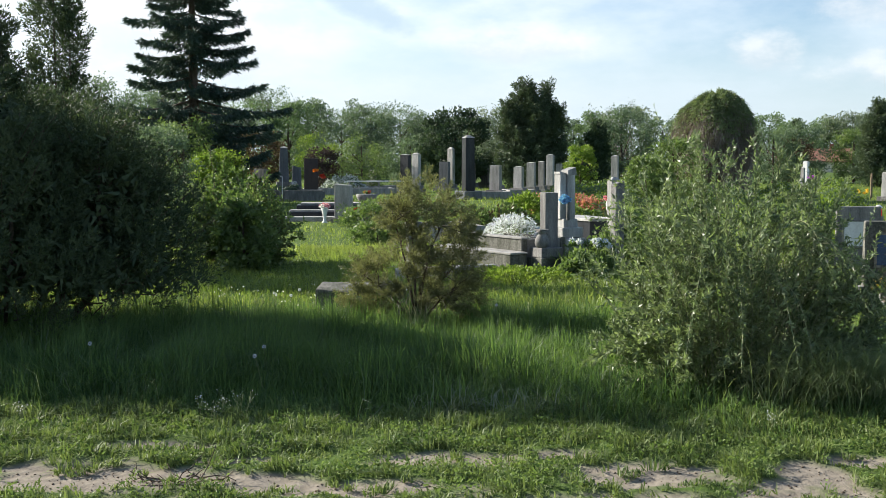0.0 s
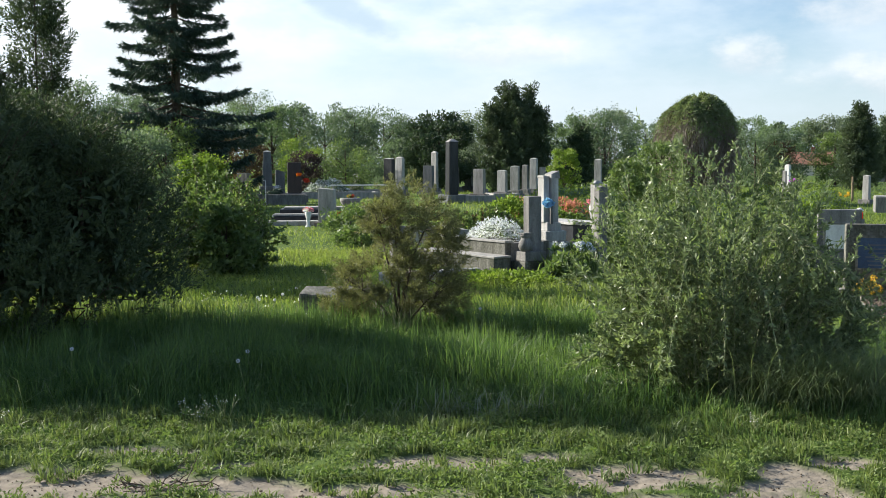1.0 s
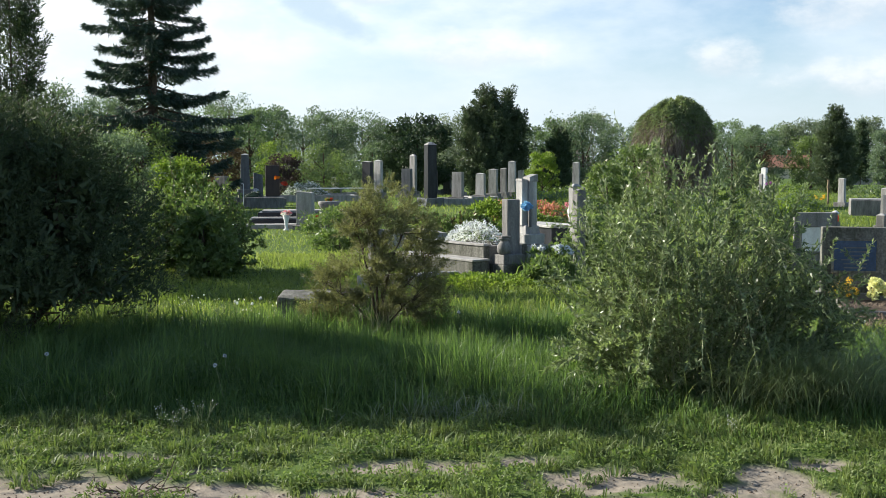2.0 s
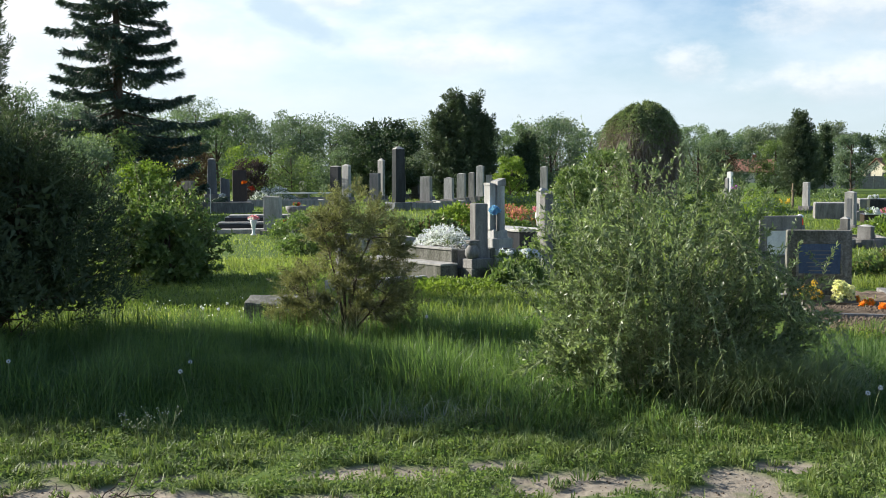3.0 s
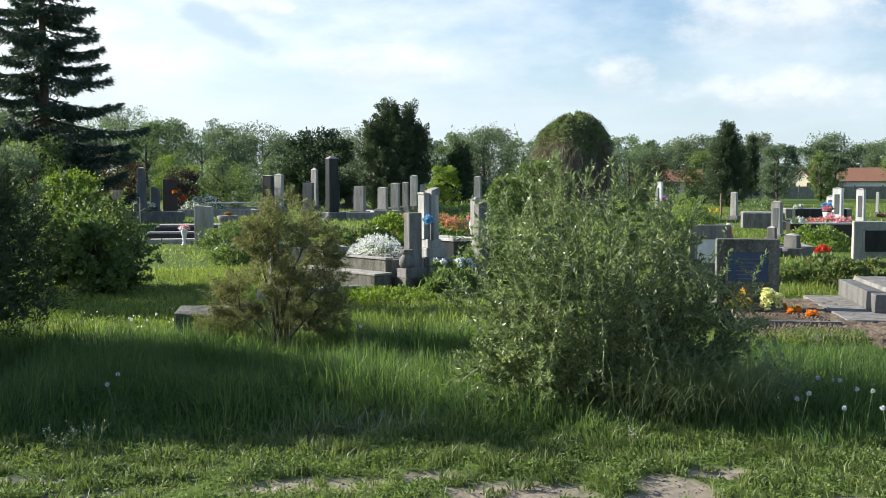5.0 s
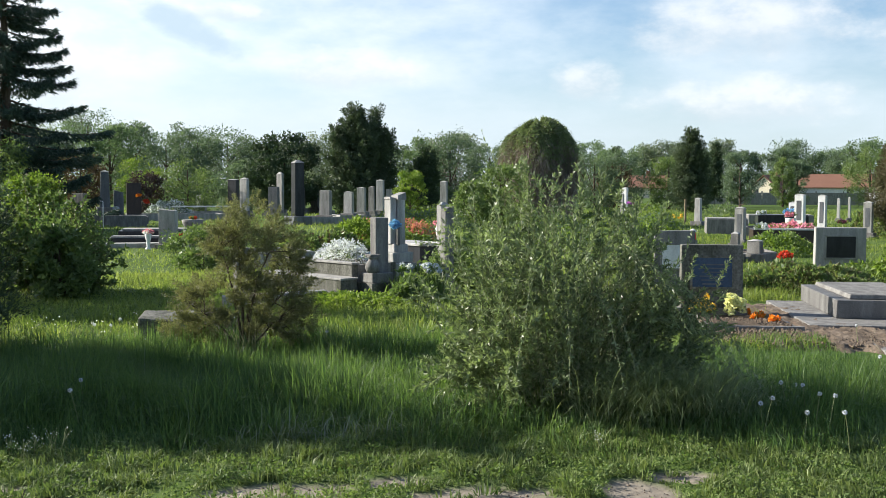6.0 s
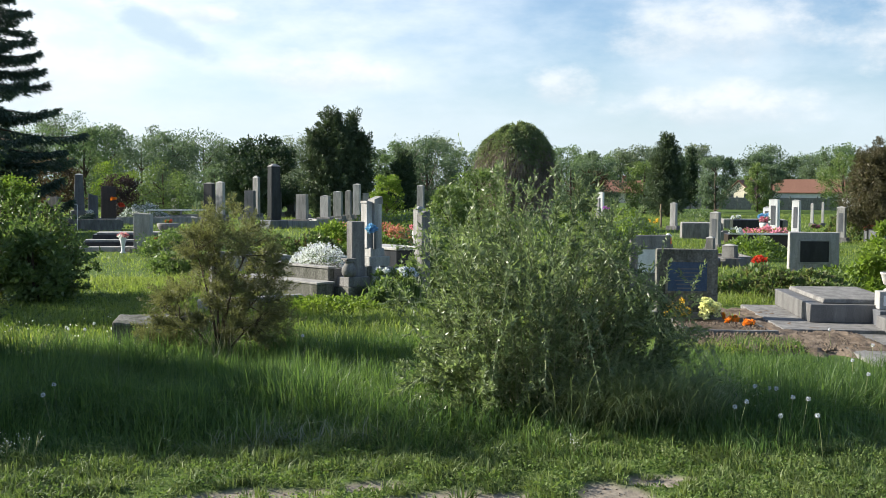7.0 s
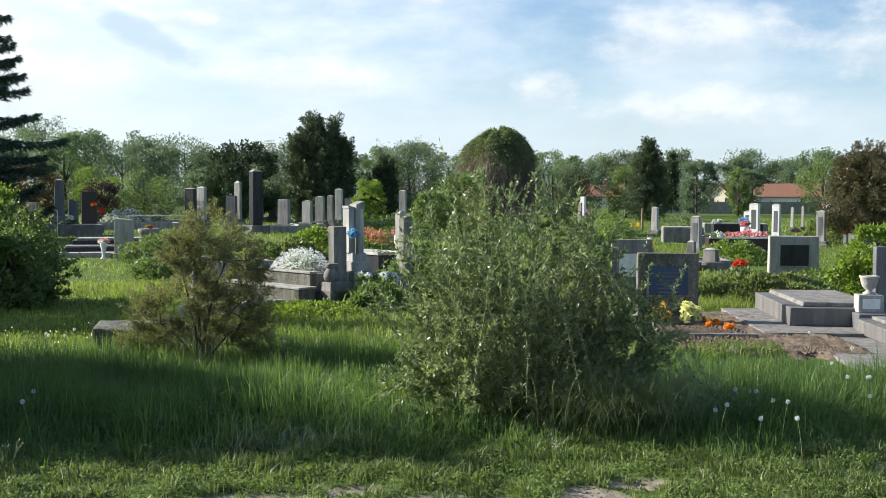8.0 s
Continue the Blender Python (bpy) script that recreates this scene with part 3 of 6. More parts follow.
def plume_tree(name, x, y, leaders, mat, label, count, per, leaf, size, rad, foot=0.3, tip=1.6, low=0.85, rise=0.9, ragged=0.5, heart=2.2):
    """Juniper or thuja: leaders (dx, dy, height, radius), each clothed in sprays that end on its uneven spindle."""
    F, T, core, stems = [], [], [], []
    share = np.array([h * r for _, _, h, r in leaders])
    for i, (dx, dy, h, r) in enumerate(leaders):
        k = int(count * share[i] / share.sum())
        q, a = rng.uniform(0, 1, k) ** low, rng.uniform(0, 2 * math.pi, k)
        R = r * np.minimum(1, 0.25 + (q / 0.2) ** 0.6) * (1 - q) ** (1 / tip) + 0.04 * r
        R = R * (1 - ragged / 2 + ragged * vnoise(a * 1.3 + 9 * i, q * 7, 1.0, 5 + i)) * rng.uniform(0.55, 1.05, k) ** 0.6
        t = np.stack([dx + R * np.cos(a), dy + R * np.sin(a), foot + q * (h - foot)], 1)
        d = unit(np.stack([np.cos(a) * 0.75, np.sin(a) * 0.75, np.full(k, rise)], 1) + rng.normal(0, 0.25, (k, 3)))
        ln = size * rng.uniform(0.6, 1.3, (k, 1))
        T.append(t + d * ln * 0.4), F.append(t - d * ln * 0.6)
        m = k * 12
        q, a = rng.uniform(0.08, 0.9, m), rng.uniform(0, 2 * math.pi, m)
        R = r * 0.72 * (1 - q) ** (1 / tip) * np.sqrt(rng.uniform(0, 1, m))
        core.append(np.stack([dx + R * np.cos(a), dy + R * np.sin(a), foot + q * (h - foot)], 1))
        stems.append(np.array([[dx * 0.3, dy * 0.3, -0.1], [dx * 0.7, dy * 0.7, foot + 0.1 * h], [dx, dy, 0.5 * h], [dx, dy, 0.93 * h]]))
        for b in rng.choice(k, min(k, 24), False):
            s = np.array([dx, dy, max(foot * 0.8, T[-1][b][2] - 0.35 * r)])
            stems.append(np.stack([s, s * 0.4 + F[-1][b] * 0.6, T[-1][b]]))
    P, A = plumes(np.concatenate(F), np.concatenate(T), rad * rng.uniform(0.7, 1.3, sum(len(f) for f in F)), per)
    C = np.concatenate(core)
    P, A = np.concatenate([P, C]), np.concatenate([A, rng.normal(0, 1, C.shape)])
    m = len(P)
    grow = np.where(np.arange(m) < m - len(C), 1.0, heart)
    crown = tri_leaves(P, A, leaf * grow * rng.uniform(0.6, 1.5, m), leaf * 0.40 * grow * rng.uniform(0.7, 1.3, m))
    wide = max(r for _, _, _, r in leaders)
    radii = [(0.03 * wide + 0.01, 0.008) if len(p) == 4 else (0.008, 0.003) for p in stems]
    return plant(name, x, y, tube_arrays(stems, radii, 5), crown, mat, label)


def spruce(x, y, h, r, label):
    """Whorls of long boughs that sag and lift their tips, with needle fringes hanging from them."""
    paths, radii, P, A = [np.array([[0, 0, -0.2], [0, 0, h * 0.5], [0, 0, h]])], [(0.022 * h, 0.01)], [], []

    def bough(z, a, ln, dense):
        d = np.array([math.cos(a), math.sin(a), 0.0])
        side = np.array([-math.sin(a), math.cos(a), 0.0])
        s = np.linspace(0, 1, 9)
        rise = ln * (rng.uniform(-0.34, -0.20) * s + rng.uniform(0.16, 0.26) * s ** 3)
        p = np.array([[0, 0, z]]) + d * (s * ln)[:, None] + np.stack([0 * s, 0 * s, rise], 1)
        paths.append(p), radii.append((0.012 + 0.010 * ln, 0.006))
        m = int(dense * ln) + 12
        u = rng.uniform(0.06, 1, m) ** 0.75
        at = np.array([np.interp(u, s, p[:, c]) for c in range(3)]).T
        w = 0.15 * ln * (1.1 - u) ** 0.8 * np.minimum(1, u * 4) + 0.04
        off = rng.uniform(-1, 1, m)
        hang = rng.uniform(0, 1, m) ** 1.3 * (0.16 + 0.06 * ln * (1.1 - u)) * (0.5 + vnoise(u * 9, off * 2, 1.0, int(z * 10)))
        P.append(at + side * (w * off)[:, None] - np.array([[0, 0, 1.0]]) * hang[:, None])
        A.append(d * 0.7 + side * (off * 0.7)[:, None] + np.stack([0 * u, 0 * u, rng.normal(-0.35, 0.45, m)], 1) + rng.normal(0, 0.25, (m, 3)))
    z = 0.09 * h
    while z < 0.985 * h:
        q = z / h
        reach = r * (1 - q) / 0.9 + 0.10
        k = 7 if q < 0.6 else 6
        a0 = rng.uniform(0, 6.28)
        for j in range(k):
            bough(z + rng.normal(0, 0.18), a0 + j * 2 * math.pi / k + rng.normal(0, 0.16), reach * rng.uniform(0.70, 1.12), 230)
        for j in range(6 if q < 0.35 else 2):
            bough(z + rng.uniform(0.15, 0.5), rng.uniform(0, 6.28), reach * rng.uniform(0.25, 0.55), 190)
        z += rng.uniform(0.66, 0.86) * (1 - 0.45 * q)
    P, A = np.concatenate(P), np.concatenate(A)
    m = len(P)
    crown = tri_leaves(P, A, 0.19 * rng.uniform(0.6, 1.4, m), 0.055 * rng.uniform(0.7, 1.3, m))
    return plant("spruce", x, y, tube_arrays(paths, radii, 5), crown, M_SPRUCE, label)


def dome_bush(name, x, y, rx, ry, h, shoots, per, leaf, width, mat, label, wood=M_TWIG, stem_r=0.008, foot=0.4, side=4, peaks=(), start=0.2, shape=0.5, droop=0.02, gap=0, arcs=(), twig=(0.12, 0.30), first=3, along=0.6):
    """A bush of many shoots that end on an uneven dome, with side twigs and leaves set along all of them."""
    paths, radii, P, A = [], [], [], []

    def clothe(p, m, s0):
        s = np.linspace(0, 1, len(p))
        u = s0 + (1 - s0) * rng.uniform(0, 1, m) ** 0.8
        at = np.array([np.interp(u, s, p[:, c]) for c in range(3)]).T
        t = unit(np.gradient(p, axis=0))
        tt = np.array([np.interp(u, s, t[:, c]) for c in range(3)]).T
        P.append(at)
        A.append(tt * along + unit(rng.normal(size=(m, 3))) * 0.85)
    for i in range(shoots):
        a, e = rng.uniform(0, 2 * math.pi), math.asin(rng.uniform(0.02, 1) ** 1.0)
        lump = 0.82 + 0.30 * float(vnoise(a * 1.3, e * 2.0, 1.4, gap)) + rng.normal(0, 0.05)
        end = np.array([rx * math.cos(a) * math.cos(e) ** shape, ry * math.sin(a) * math.cos(e) ** shape, max(0.12, h * math.sin(e))]) * lump * rng.uniform(0.72, 1.02)
        base = np.array([end[0] * foot + rng.normal(0, 0.05), end[1] * foot + rng.normal(0, 0.05), -0.04])
        mid = (base + end) / 2 + np.array([end[0] * 0.10, end[1] * 0.10, 0.16 * h * math.cos(e)])
        s = np.linspace(0, 1, 9)[:, None]
        p = base * (1 - s) ** 2 + 2 * mid * s * (1 - s) + end * s ** 2 + np.cumsum(rng.normal(0, 0.008 * h, (9, 3)), 0) * s
        paths.append(p), radii.append((stem_r, stem_r * 0.3))
        clothe(p, int(per * 0.5), start)
        ln = float(np.linalg.norm(end - base))
        for _ in range(side):
            k = rng.integers(first, 9)
            d = unit((p[k] - p[k - 1])[None, :])[0] + rng.normal(0, 0.55, 3)
            q = curve_path(p[k], d, ln * rng.uniform(*twig), 5, droop, 0.14)
            paths.append(q), radii.append((stem_r * 0.5, stem_r * 0.2))
            clothe(q, int(per * 0.5 / side) + 1, 0.05)
    for px, py, ph in peaks:
        s = np.linspace(0, 1, 10)
        p = np.stack([px * (0.5 + 0.5 * s ** 1.3), py + 0 * s, 0.2 + (ph - 0.2) * s], 1) + np.cumsum(rng.normal(0, 0.006, (10, 3)), 0)
        paths.append(p), radii.append((stem_r, stem_r * 0.3))
        clothe(p, int(per * 0.8), 0.3)
        for _ in range(side + 3):
            k = rng.integers(4, 9)
            q = curve_path(p[k], np.array([rng.normal(0, 0.5), rng.normal(0, 0.5), 0.9]), rng.uniform(0.10, 0.22), 5, 0, 0.06)
            paths.append(q), radii.append((stem_r * 0.4, stem_r * 0.2))
            clothe(q, int(per * 0.12), 0.05)
    for ax, ay, az, top in arcs:  # long arching rods with few leaves
        s = np.linspace(0, 1, 14)
        p = np.stack([ax * (0.15 + 0.85 * s), ay * s, top * np.sin(s * 2.1) / 0.95 * (1 - s ** 3) + az * s ** 3], 1) + np.cumsum(rng.normal(0, 0.006, (14, 3)), 0)
        paths.append(p), radii.append((stem_r * 1.2, stem_r * 0.4))
        clothe(p, int(per * 0.35), 0.4)
    P, A = np.concatenate(P), np.concatenate(A)
    m = len(P)
    crown = leaf_arrays(P, A, leaf * rng.uniform(0.55, 1.25, m), width * rng.uniform(0.7, 1.2, m), 0.15)
    return plant(name, x, y, tube_arrays(paths, radii, 4), crown, mat, label, "bush", wood)


# the tall willow-leaved bush beside the path
dome_bush("willow_bush", 2.06, 7.45, 1.08, 0.85, 1.50, 290, 200, 0.046, 0.0138, M_WILLOW, "dense grey-green willow-leaved bush with long upright shoots beside the path", stem_r=0.0042, foot=0.45, start=0.10, gap=3, shape=0.75, wood=M_ROD, along=0.9,
          peaks=((-0.30, 0, 1.75), (-0.24, 0.1, 1.66), (-0.05, 0.05, 1.62), (0.16, 0, 1.70), (0.30, 0, 1.68), (0.40, 0.1, 1.60), (-0.42, 0, 1.42), (0.55, 0, 1.5), (-0.28, 0.1, 1.52), (-0.2, -0.1, 1.6), (0.08, -0.1, 1.55), (-0.6, 0, 1.2), (0.7, 0, 1.3), (0.62, -0.2, 1.42), (0.45, -0.3, 1.5)),
          arcs=[(0.3 + 0.95 * q, -0.75 + 0.3 * w, 0.9 - 0.75 * q, 1.35 - 0.35 * q) for q in (0.15, 0.35, 0.5, 0.65, 0.8, 1.0) for w in (0, 1, 2)] + [(-0.5, -0.8, 0.35, 1.1), (-0.2, -0.9, 0.3, 1.0), (0.1, -0.95, 0.25, 1.0), (0.25, -0.9, 0.15, 0.9)])
# the sparse juniper shrub in the middle
def juniper_shrub(x, y):
    """Thin stems fanning from one foot to loose tufts of needles, with bare dead twigs in the middle."""
    tufts = ((-0.05, 1.36, 0.15), (0.12, 1.30, 0.17), (0.30, 1.24, 0.17), (0.43, 1.10, 0.17), (-0.20, 1.24, 0.15), (0.52, 0.95, 0.16), (-0.10, 1.12, 0.15), (0.22, 1.08, 0.17), (0.05, 1.20, 0.16), (-0.28, 1.08, 0.12), (0.36, 0.92, 0.16),
             (0.46, 0.75, 0.19), (0.56, 0.60, 0.18), (0.40, 0.50, 0.20), (0.30, 0.34, 0.17), (0.57, 0.42, 0.14), (0.27, 0.64, 0.15), (0.45, 0.30, 0.14), (0.12, 0.30, 0.14),
             (-0.26, 0.72, 0.12), (-0.41, 0.66, 0.13), (-0.53, 0.50, 0.14), (-0.38, 0.42, 0.16), (-0.60, 0.36, 0.12), (-0.28, 0.28, 0.14), (-0.16, 0.46, 0.12), (-0.46, 0.24, 0.12), (0.02, 0.76, 0.12), (0.08, 0.52, 0.12), (0.10, 0.92, 0.14), (-0.06, 0.98, 0.13), (0.16, 0.74, 0.13), (-0.02, 0.62, 0.10), (0.20, 0.46, 0.13))
    paths, radii, dead, F, T, stems = [], [], [], [], [], []
    for ex, ey, ez in ((0.02, 0.05, 1.25), (0.30, -0.05, 1.10), (0.48, 0.1, 0.70), (-0.18, 0.0, 1.05), (-0.50, -0.05, 0.55), (-0.35, 0.15, 0.30), (0.32, -0.2, 0.40), (0.12, 0.25, 0.9)):
        s = np.linspace(0, 1, 12)[:, None]
        mid = np.array([ex * 0.25, ey * 0.25, ez * 0.60])
        p = np.array([0, 0, -0.04]) * (1 - s) ** 2 + 2 * mid * s * (1 - s) + np.array([ex, ey, ez]) * s ** 2 + np.cumsum(rng.normal(0, 0.009, (12, 3)), 0) * s
        stems.append(p), paths.append(p), radii.append((0.016, 0.005))
    nodes = np.concatenate([p[4:] for p in stems])
    for dx, dz, r in tufts:
        for _ in range(3):
            c = np.array([dx + rng.normal(0, 0.05), rng.uniform(-0.36, 0.36) * (1 - 0.4 * abs(dx)), dz + rng.normal(0, 0.04)])
            b = nodes[np.argmin(np.linalg.norm(nodes - c + np.array([0, 0, 0.12]), axis=1))]
            t = np.linspace(0, 1, 5)[:, None]
            paths.append(b * (1 - t) + c * t + np.cumsum(rng.normal(0, 0.012, (5, 3)), 0) * t), radii.append((0.005, 0.002))
            for _ in range(11):
                w = unit(rng.normal(size=(1, 3)))[0] * r * rng.uniform(0.2, 1.0)
                way = unit((w + np.array([c[0] * 0.2, c[1] * 0.2, 0.06]))[None, :])[0]
                q = c + w * np.array([1, 1, 0.85])
                F.append(q - way * 0.08), T.append(q + way * 0.07)
    for _ in range(220):
        b = nodes[rng.integers(0, len(nodes))]
        dead.append(curve_path(b, (rng.normal(0, 1), rng.normal(0, 1), rng.normal(0.2, 0.6)), rng.uniform(0.08, 0.24), 5, 0.0, 0.22))
    P, A = plumes(np.array(F), np.array(T), 0.030, 52, 0.9)
    m = len(P)
    crown = tri_leaves(P, A, 0.028 * rng.uniform(0.6, 1.4, m), 0.0085)
    plant("juniper_shrub", x, y, tube_arrays(paths, radii, 4), crown, M_SHRUB, "small open juniper shrub with olive needles and bare grey inner stems", "bush", M_BARK, extra=[("dead_twigs", tube_arrays(dead, [(0.0035, 0.0012)] * len(dead), 3), M_DEAD)])


juniper_shrub(-0.26, 10.1)
# the broad-leaved bush
dome_bush("lilac_bush", -3.32, 16.9, 1.02, 0.85, 1.46, 190, 120, 0.082, 0.036, M_BROAD, "rounded leafy green bush, sunlit on top", stem_r=0.010, foot=0.25, side=4, start=0.25, gap=5, shape=0.6, along=0.3,
          peaks=((-0.35, 0, 1.78), (-0.15, 0.1, 1.62), (0.2, 0, 1.52)))
broad_tree("rose_bush", -3.0, 16.0, 1.0, 0.45, M_BROAD, "low leafy green bush beside the larger one", 2200, 0.09, 0.02, 50, "bush", 0.3)
# the dark trees at the edge of the path
plume_tree("thuja", -4.0, 9.5, ((0, 0, 2.35, 1.1), (0.95, 0, 1.95, 0.85), (-0.9, 0.2, 2.75, 1.15), (0.5, 0.6, 2.2, 0.95), (0.4, -0.6, 1.9, 0.9), (-0.4, -0.5, 2.3, 1.0), (1.2, 0.4, 1.6, 0.75), (-1.35, -0.85, 2.0, 0.85)), M_THUJA,
           "dark spreading thuja with low branches in its own shade", 1300, 125, 0.036, 0.44, 0.105, 0.30, 2.4, 0.72, heart=2.8)
plume_tree("thuja", -6.1, 17.0, ((0, 0, 6.4, 0.70), (0.2, 0.1, 4.6, 0.42)), M_THUJA, "tall slender dark thuja behind the spreading one", 300, 110, 0.055, 0.50, 0.15, 0.4, 2.2, 0.85, ragged=0.9, heart=1.2)
plume_tree("thuja", -7.35, 16.5, ((0, 0, 4.3, 0.95), (0.4, 0.2, 3.9, 0.7)), M_THUJA, "dark thuja close beside the slender one", 300, 90, 0.060, 0.45, 0.16, 0.3, 2.6, heart=2.5)
plume_tree("thuja", -6.25, 10.3, ((0, 0, 4.45, 1.35), (-0.9, 0.3, 4.1, 1.4), (0.5, -0.7, 3.3, 1.1), (0.2, 0.9, 3.0, 1.2), (0.9, 0.3, 2.9, 1.0), (-1.0, 1.5, 3.4, 1.2)), M_THUJA, "tall dark thuja at the edge of the graves", 800, 85, 0.055, 0.50, 0.13, 0.15, 2.2)
spruce(-9.5, 41.0, 12.8, 4.25, "tall dark spruce with drooping layered boughs")

# larger trees and shrubs among the graves
plume_tree("juniper_tree", 5.05, 62.0, ((-0.45, 0, 6.25, 1.7), (0.95, 0.3, 6.2, 1.3), (0.2, -0.3, 5.9, 1.6), (1.55, 0, 5.2, 1.0), (-1.3, 0.2, 5.2, 1.3), (0.1, 0.8, 5.6, 1.6)), M_JUNIPER,
           "broad dark juniper tree with several pointed tops", 640, 85, 0.125, 0.85, 0.27, 0.2, 1.75)
broad_tree("pine_tree", 0.75, 66.0, 4.6, 2.4, M_DARKPINE, "dark round-headed pine behind the graves", 8000, 0.17, 0.3, 90, "tree", 0.24)
plume_tree("juniper_tree", 8.9, 62.0, ((0, 0, 3.9, 0.8), (0.45, 0.2, 3.6, 0.6), (-0.5, 0, 3.2, 0.6)), M_DARKPINE, "small dark juniper beside the broad one", 150, 60, 0.13, 0.7, 0.2, 0.3, 1.5)
plume_tree("column_juniper", 27.3, 67.4, ((0, 0, 5.4, 1.45), (0.5, 0, 4.6, 1.2), (-0.5, 0.2, 4.4, 1.25)), M_JUNIPER, "dense dark-green columnar juniper", 360, 80, 0.12, 0.8, 0.26, 0.2, 1.7)
plume_tree("thuja", 20.6, 32.0, ((0, 0, 3.4, 1.35), (0.6, -0.2, 3.1, 1.1), (-0.6, 0.1, 3.0, 1.1), (0, -0.7, 2.9, 1.1)), M_BRONZE, "bushy bronze-green thuja near the graves", 620, 85, 0.060, 0.42, 0.15, 0.5, 2.8, heart=2.6)


def weeping_tree(x, y, h, r):
    """Thin twigs that hang along an uneven dome, dead and brown below, leafing out on top."""
    def dome(k, inner):
        a, z = rng.uniform(0, 2 * math.pi, k), rng.uniform(0, 1, k) ** 0.75
        prof = np.where(z > 0.45, np.sqrt(np.clip(1 - (np.clip(z - 0.45, 0, 1) / 0.55) ** 2.8, 0, 1)), 0.90 + 0.10 * z / 0.45)
        rad = r * prof * (0.80 + 0.30 * vnoise(a * 3.2, z * 5, 1.0, 17)) * rng.uniform(inner, 1.0, k)
        P = np.stack([rad * np.cos(a), rad * np.sin(a), 0.45 + z * (h - 0.45) * (0.90 + 0.14 * vnoise(a * 2.2, z * 3, 1.3, 18))], 1)
        down = np.stack([np.cos(a) * (1.3 * z ** 3), np.sin(a) * (1.3 * z ** 3), -np.sqrt(np.clip(1.05 - z ** 2, 0.02, 1))], 1)
        return P, down, z, a
    P, D, z, a = dome(22000, 0.62)
    k = z < rng.uniform(0.55, 1.0, len(z))
    P, D = P[k] * np.array([0.97, 0.97, 1.0]), D[k]
    tw = tri_leaves(P, D + rng.normal(0, 0.22, P.shape), rng.uniform(0.25, 0.7, len(P)), 0.028)
    P, D, z, a = dome(52000, 0.80)
    P *= np.array([1.04, 1.04, 1.02])
    k = z + rng.normal(0, 0.13, len(z)) - 0.30 * (vnoise(a * 2.5, z * 4, 1.0, 19) - 0.5) > 0.76
    P, D = P[k], D[k]
    lv = tri_leaves(P, D * 0.5 + rng.normal(0, 0.7, P.shape), rng.uniform(0.09, 0.19, len(P)), 0.05)
    rods = []
    for _ in range(90):
        b, e = rng.uniform(0, 2 * math.pi), rng.uniform(0.5, 1.0)
        s = np.linspace(0, 1, 9)
        out = r * e * np.sin(s * math.pi / 2) * 0.94
        rods.append(np.stack([out * math.cos(b), out * math.sin(b), h * (0.60 + 0.33 * np.sin(s * 2.4) - 0.30 * s ** 3) + rng.normal(0, 0.06)], 1))
    for _ in range(110):  # thin shoots that stand out from the top
        b, e = rng.uniform(0, 2 * math.pi), rng.uniform(0.1, 1.0)
        f = np.array([r * 0.86 * e * math.cos(b), r * 0.86 * e * math.sin(b), h * (0.62 + 0.34 * math.sqrt(1 - 0.9 * e * e))])
        rods.append(curve_path(f, (math.cos(b) * e, math.sin(b) * e, 1.1 - e), rng.uniform(0.25, 0.5), 6, 0.16, 0.15))
    trunk = tube_arrays([np.array([[0, 0, -0.2], [0.05, 0, h * 0.4], [0, 0, h * 0.7]])] + rods, [(0.16, 0.08)] + [(0.03, 0.006)] * 90 + [(0.007, 0.003)] * 110, 4)
    plant("weeping_tree", x, y, trunk, lv, M_WEEPTOP, "dome-shaped weeping tree with brown hanging twigs and a green top", extra=[("skirt", tw, M_WEEP)])


weeping_tree(11.35, 45.0, 4.4, 1.75)

SHRUBS = [(-9.0, 34.0, 2.6, 1.3, M_FAR, "grey-green rounded shrub behind the leafy bush"), (-7.6, 36.0, 1.9, 1.0, M_LIME, "bright yellow-green shrub among the graves"),
          (-9.2, 38.0, 3.0, 1.5, M_BROAD, "green shrub under the spruce"), (-7.0, 60.0, 2.9, 1.4, M_LIME, "yellow-green shrub behind the dark obelisk"),
          (-4.4, 58.0, 2.9, 1.5, M_BROAD, "rounded bright green shrub behind the graves"), (-6.4, 57.0, 2.3, 0.9, M_PURPLE, "copper-leaved shrub beside the dark gravestone"),
          (-10.5, 62.0, 3.2, 1.6, M_RUSSET, "brownish shrub behind the graves"), (6.4, 50.0, 2.3, 0.75, M_LIME, "small olive-green juniper shrub"),
          (8.6, 40.0, 2.35, 1.3, M_BROAD, "green leafy shrub behind the pale gravestone"), (7.2, 38.0, 1.7, 0.9, M_BROAD, "low green shrub among the graves"),
          (-2.0, 66.0, 3.0, 1.5, M_FAR, "dull green shrub before the far trees"), (24.6, 80.0, 4.2, 2.0, M_FAR, "grey-green shrub by the far garden"),
          (26.9, 80.5, 4.4, 2.0, M_FAR, "dull green tree before a far roof"), (30.6, 80.0, 4.0, 1.7, M_BROAD, "green bushy tree before a far roof"),
          (27.5, 84.0, 3.6, 1.5, M_RUSSET, "russet shrub by the far garden"), (38.4, 84.1, 4.6, 1.6, M_FAR, "round green tree beside the far house"),
          (43.9, 87.5, 4.1, 1.1, M_BROAD, "small green tree before the far house"), (46.7, 90.3, 4.1, 1.2, M_FAR, "small round tree between the far houses"),
          (52.4, 87.9, 4.8, 2.3, M_BROAD, "broad green tree beside the far house")]
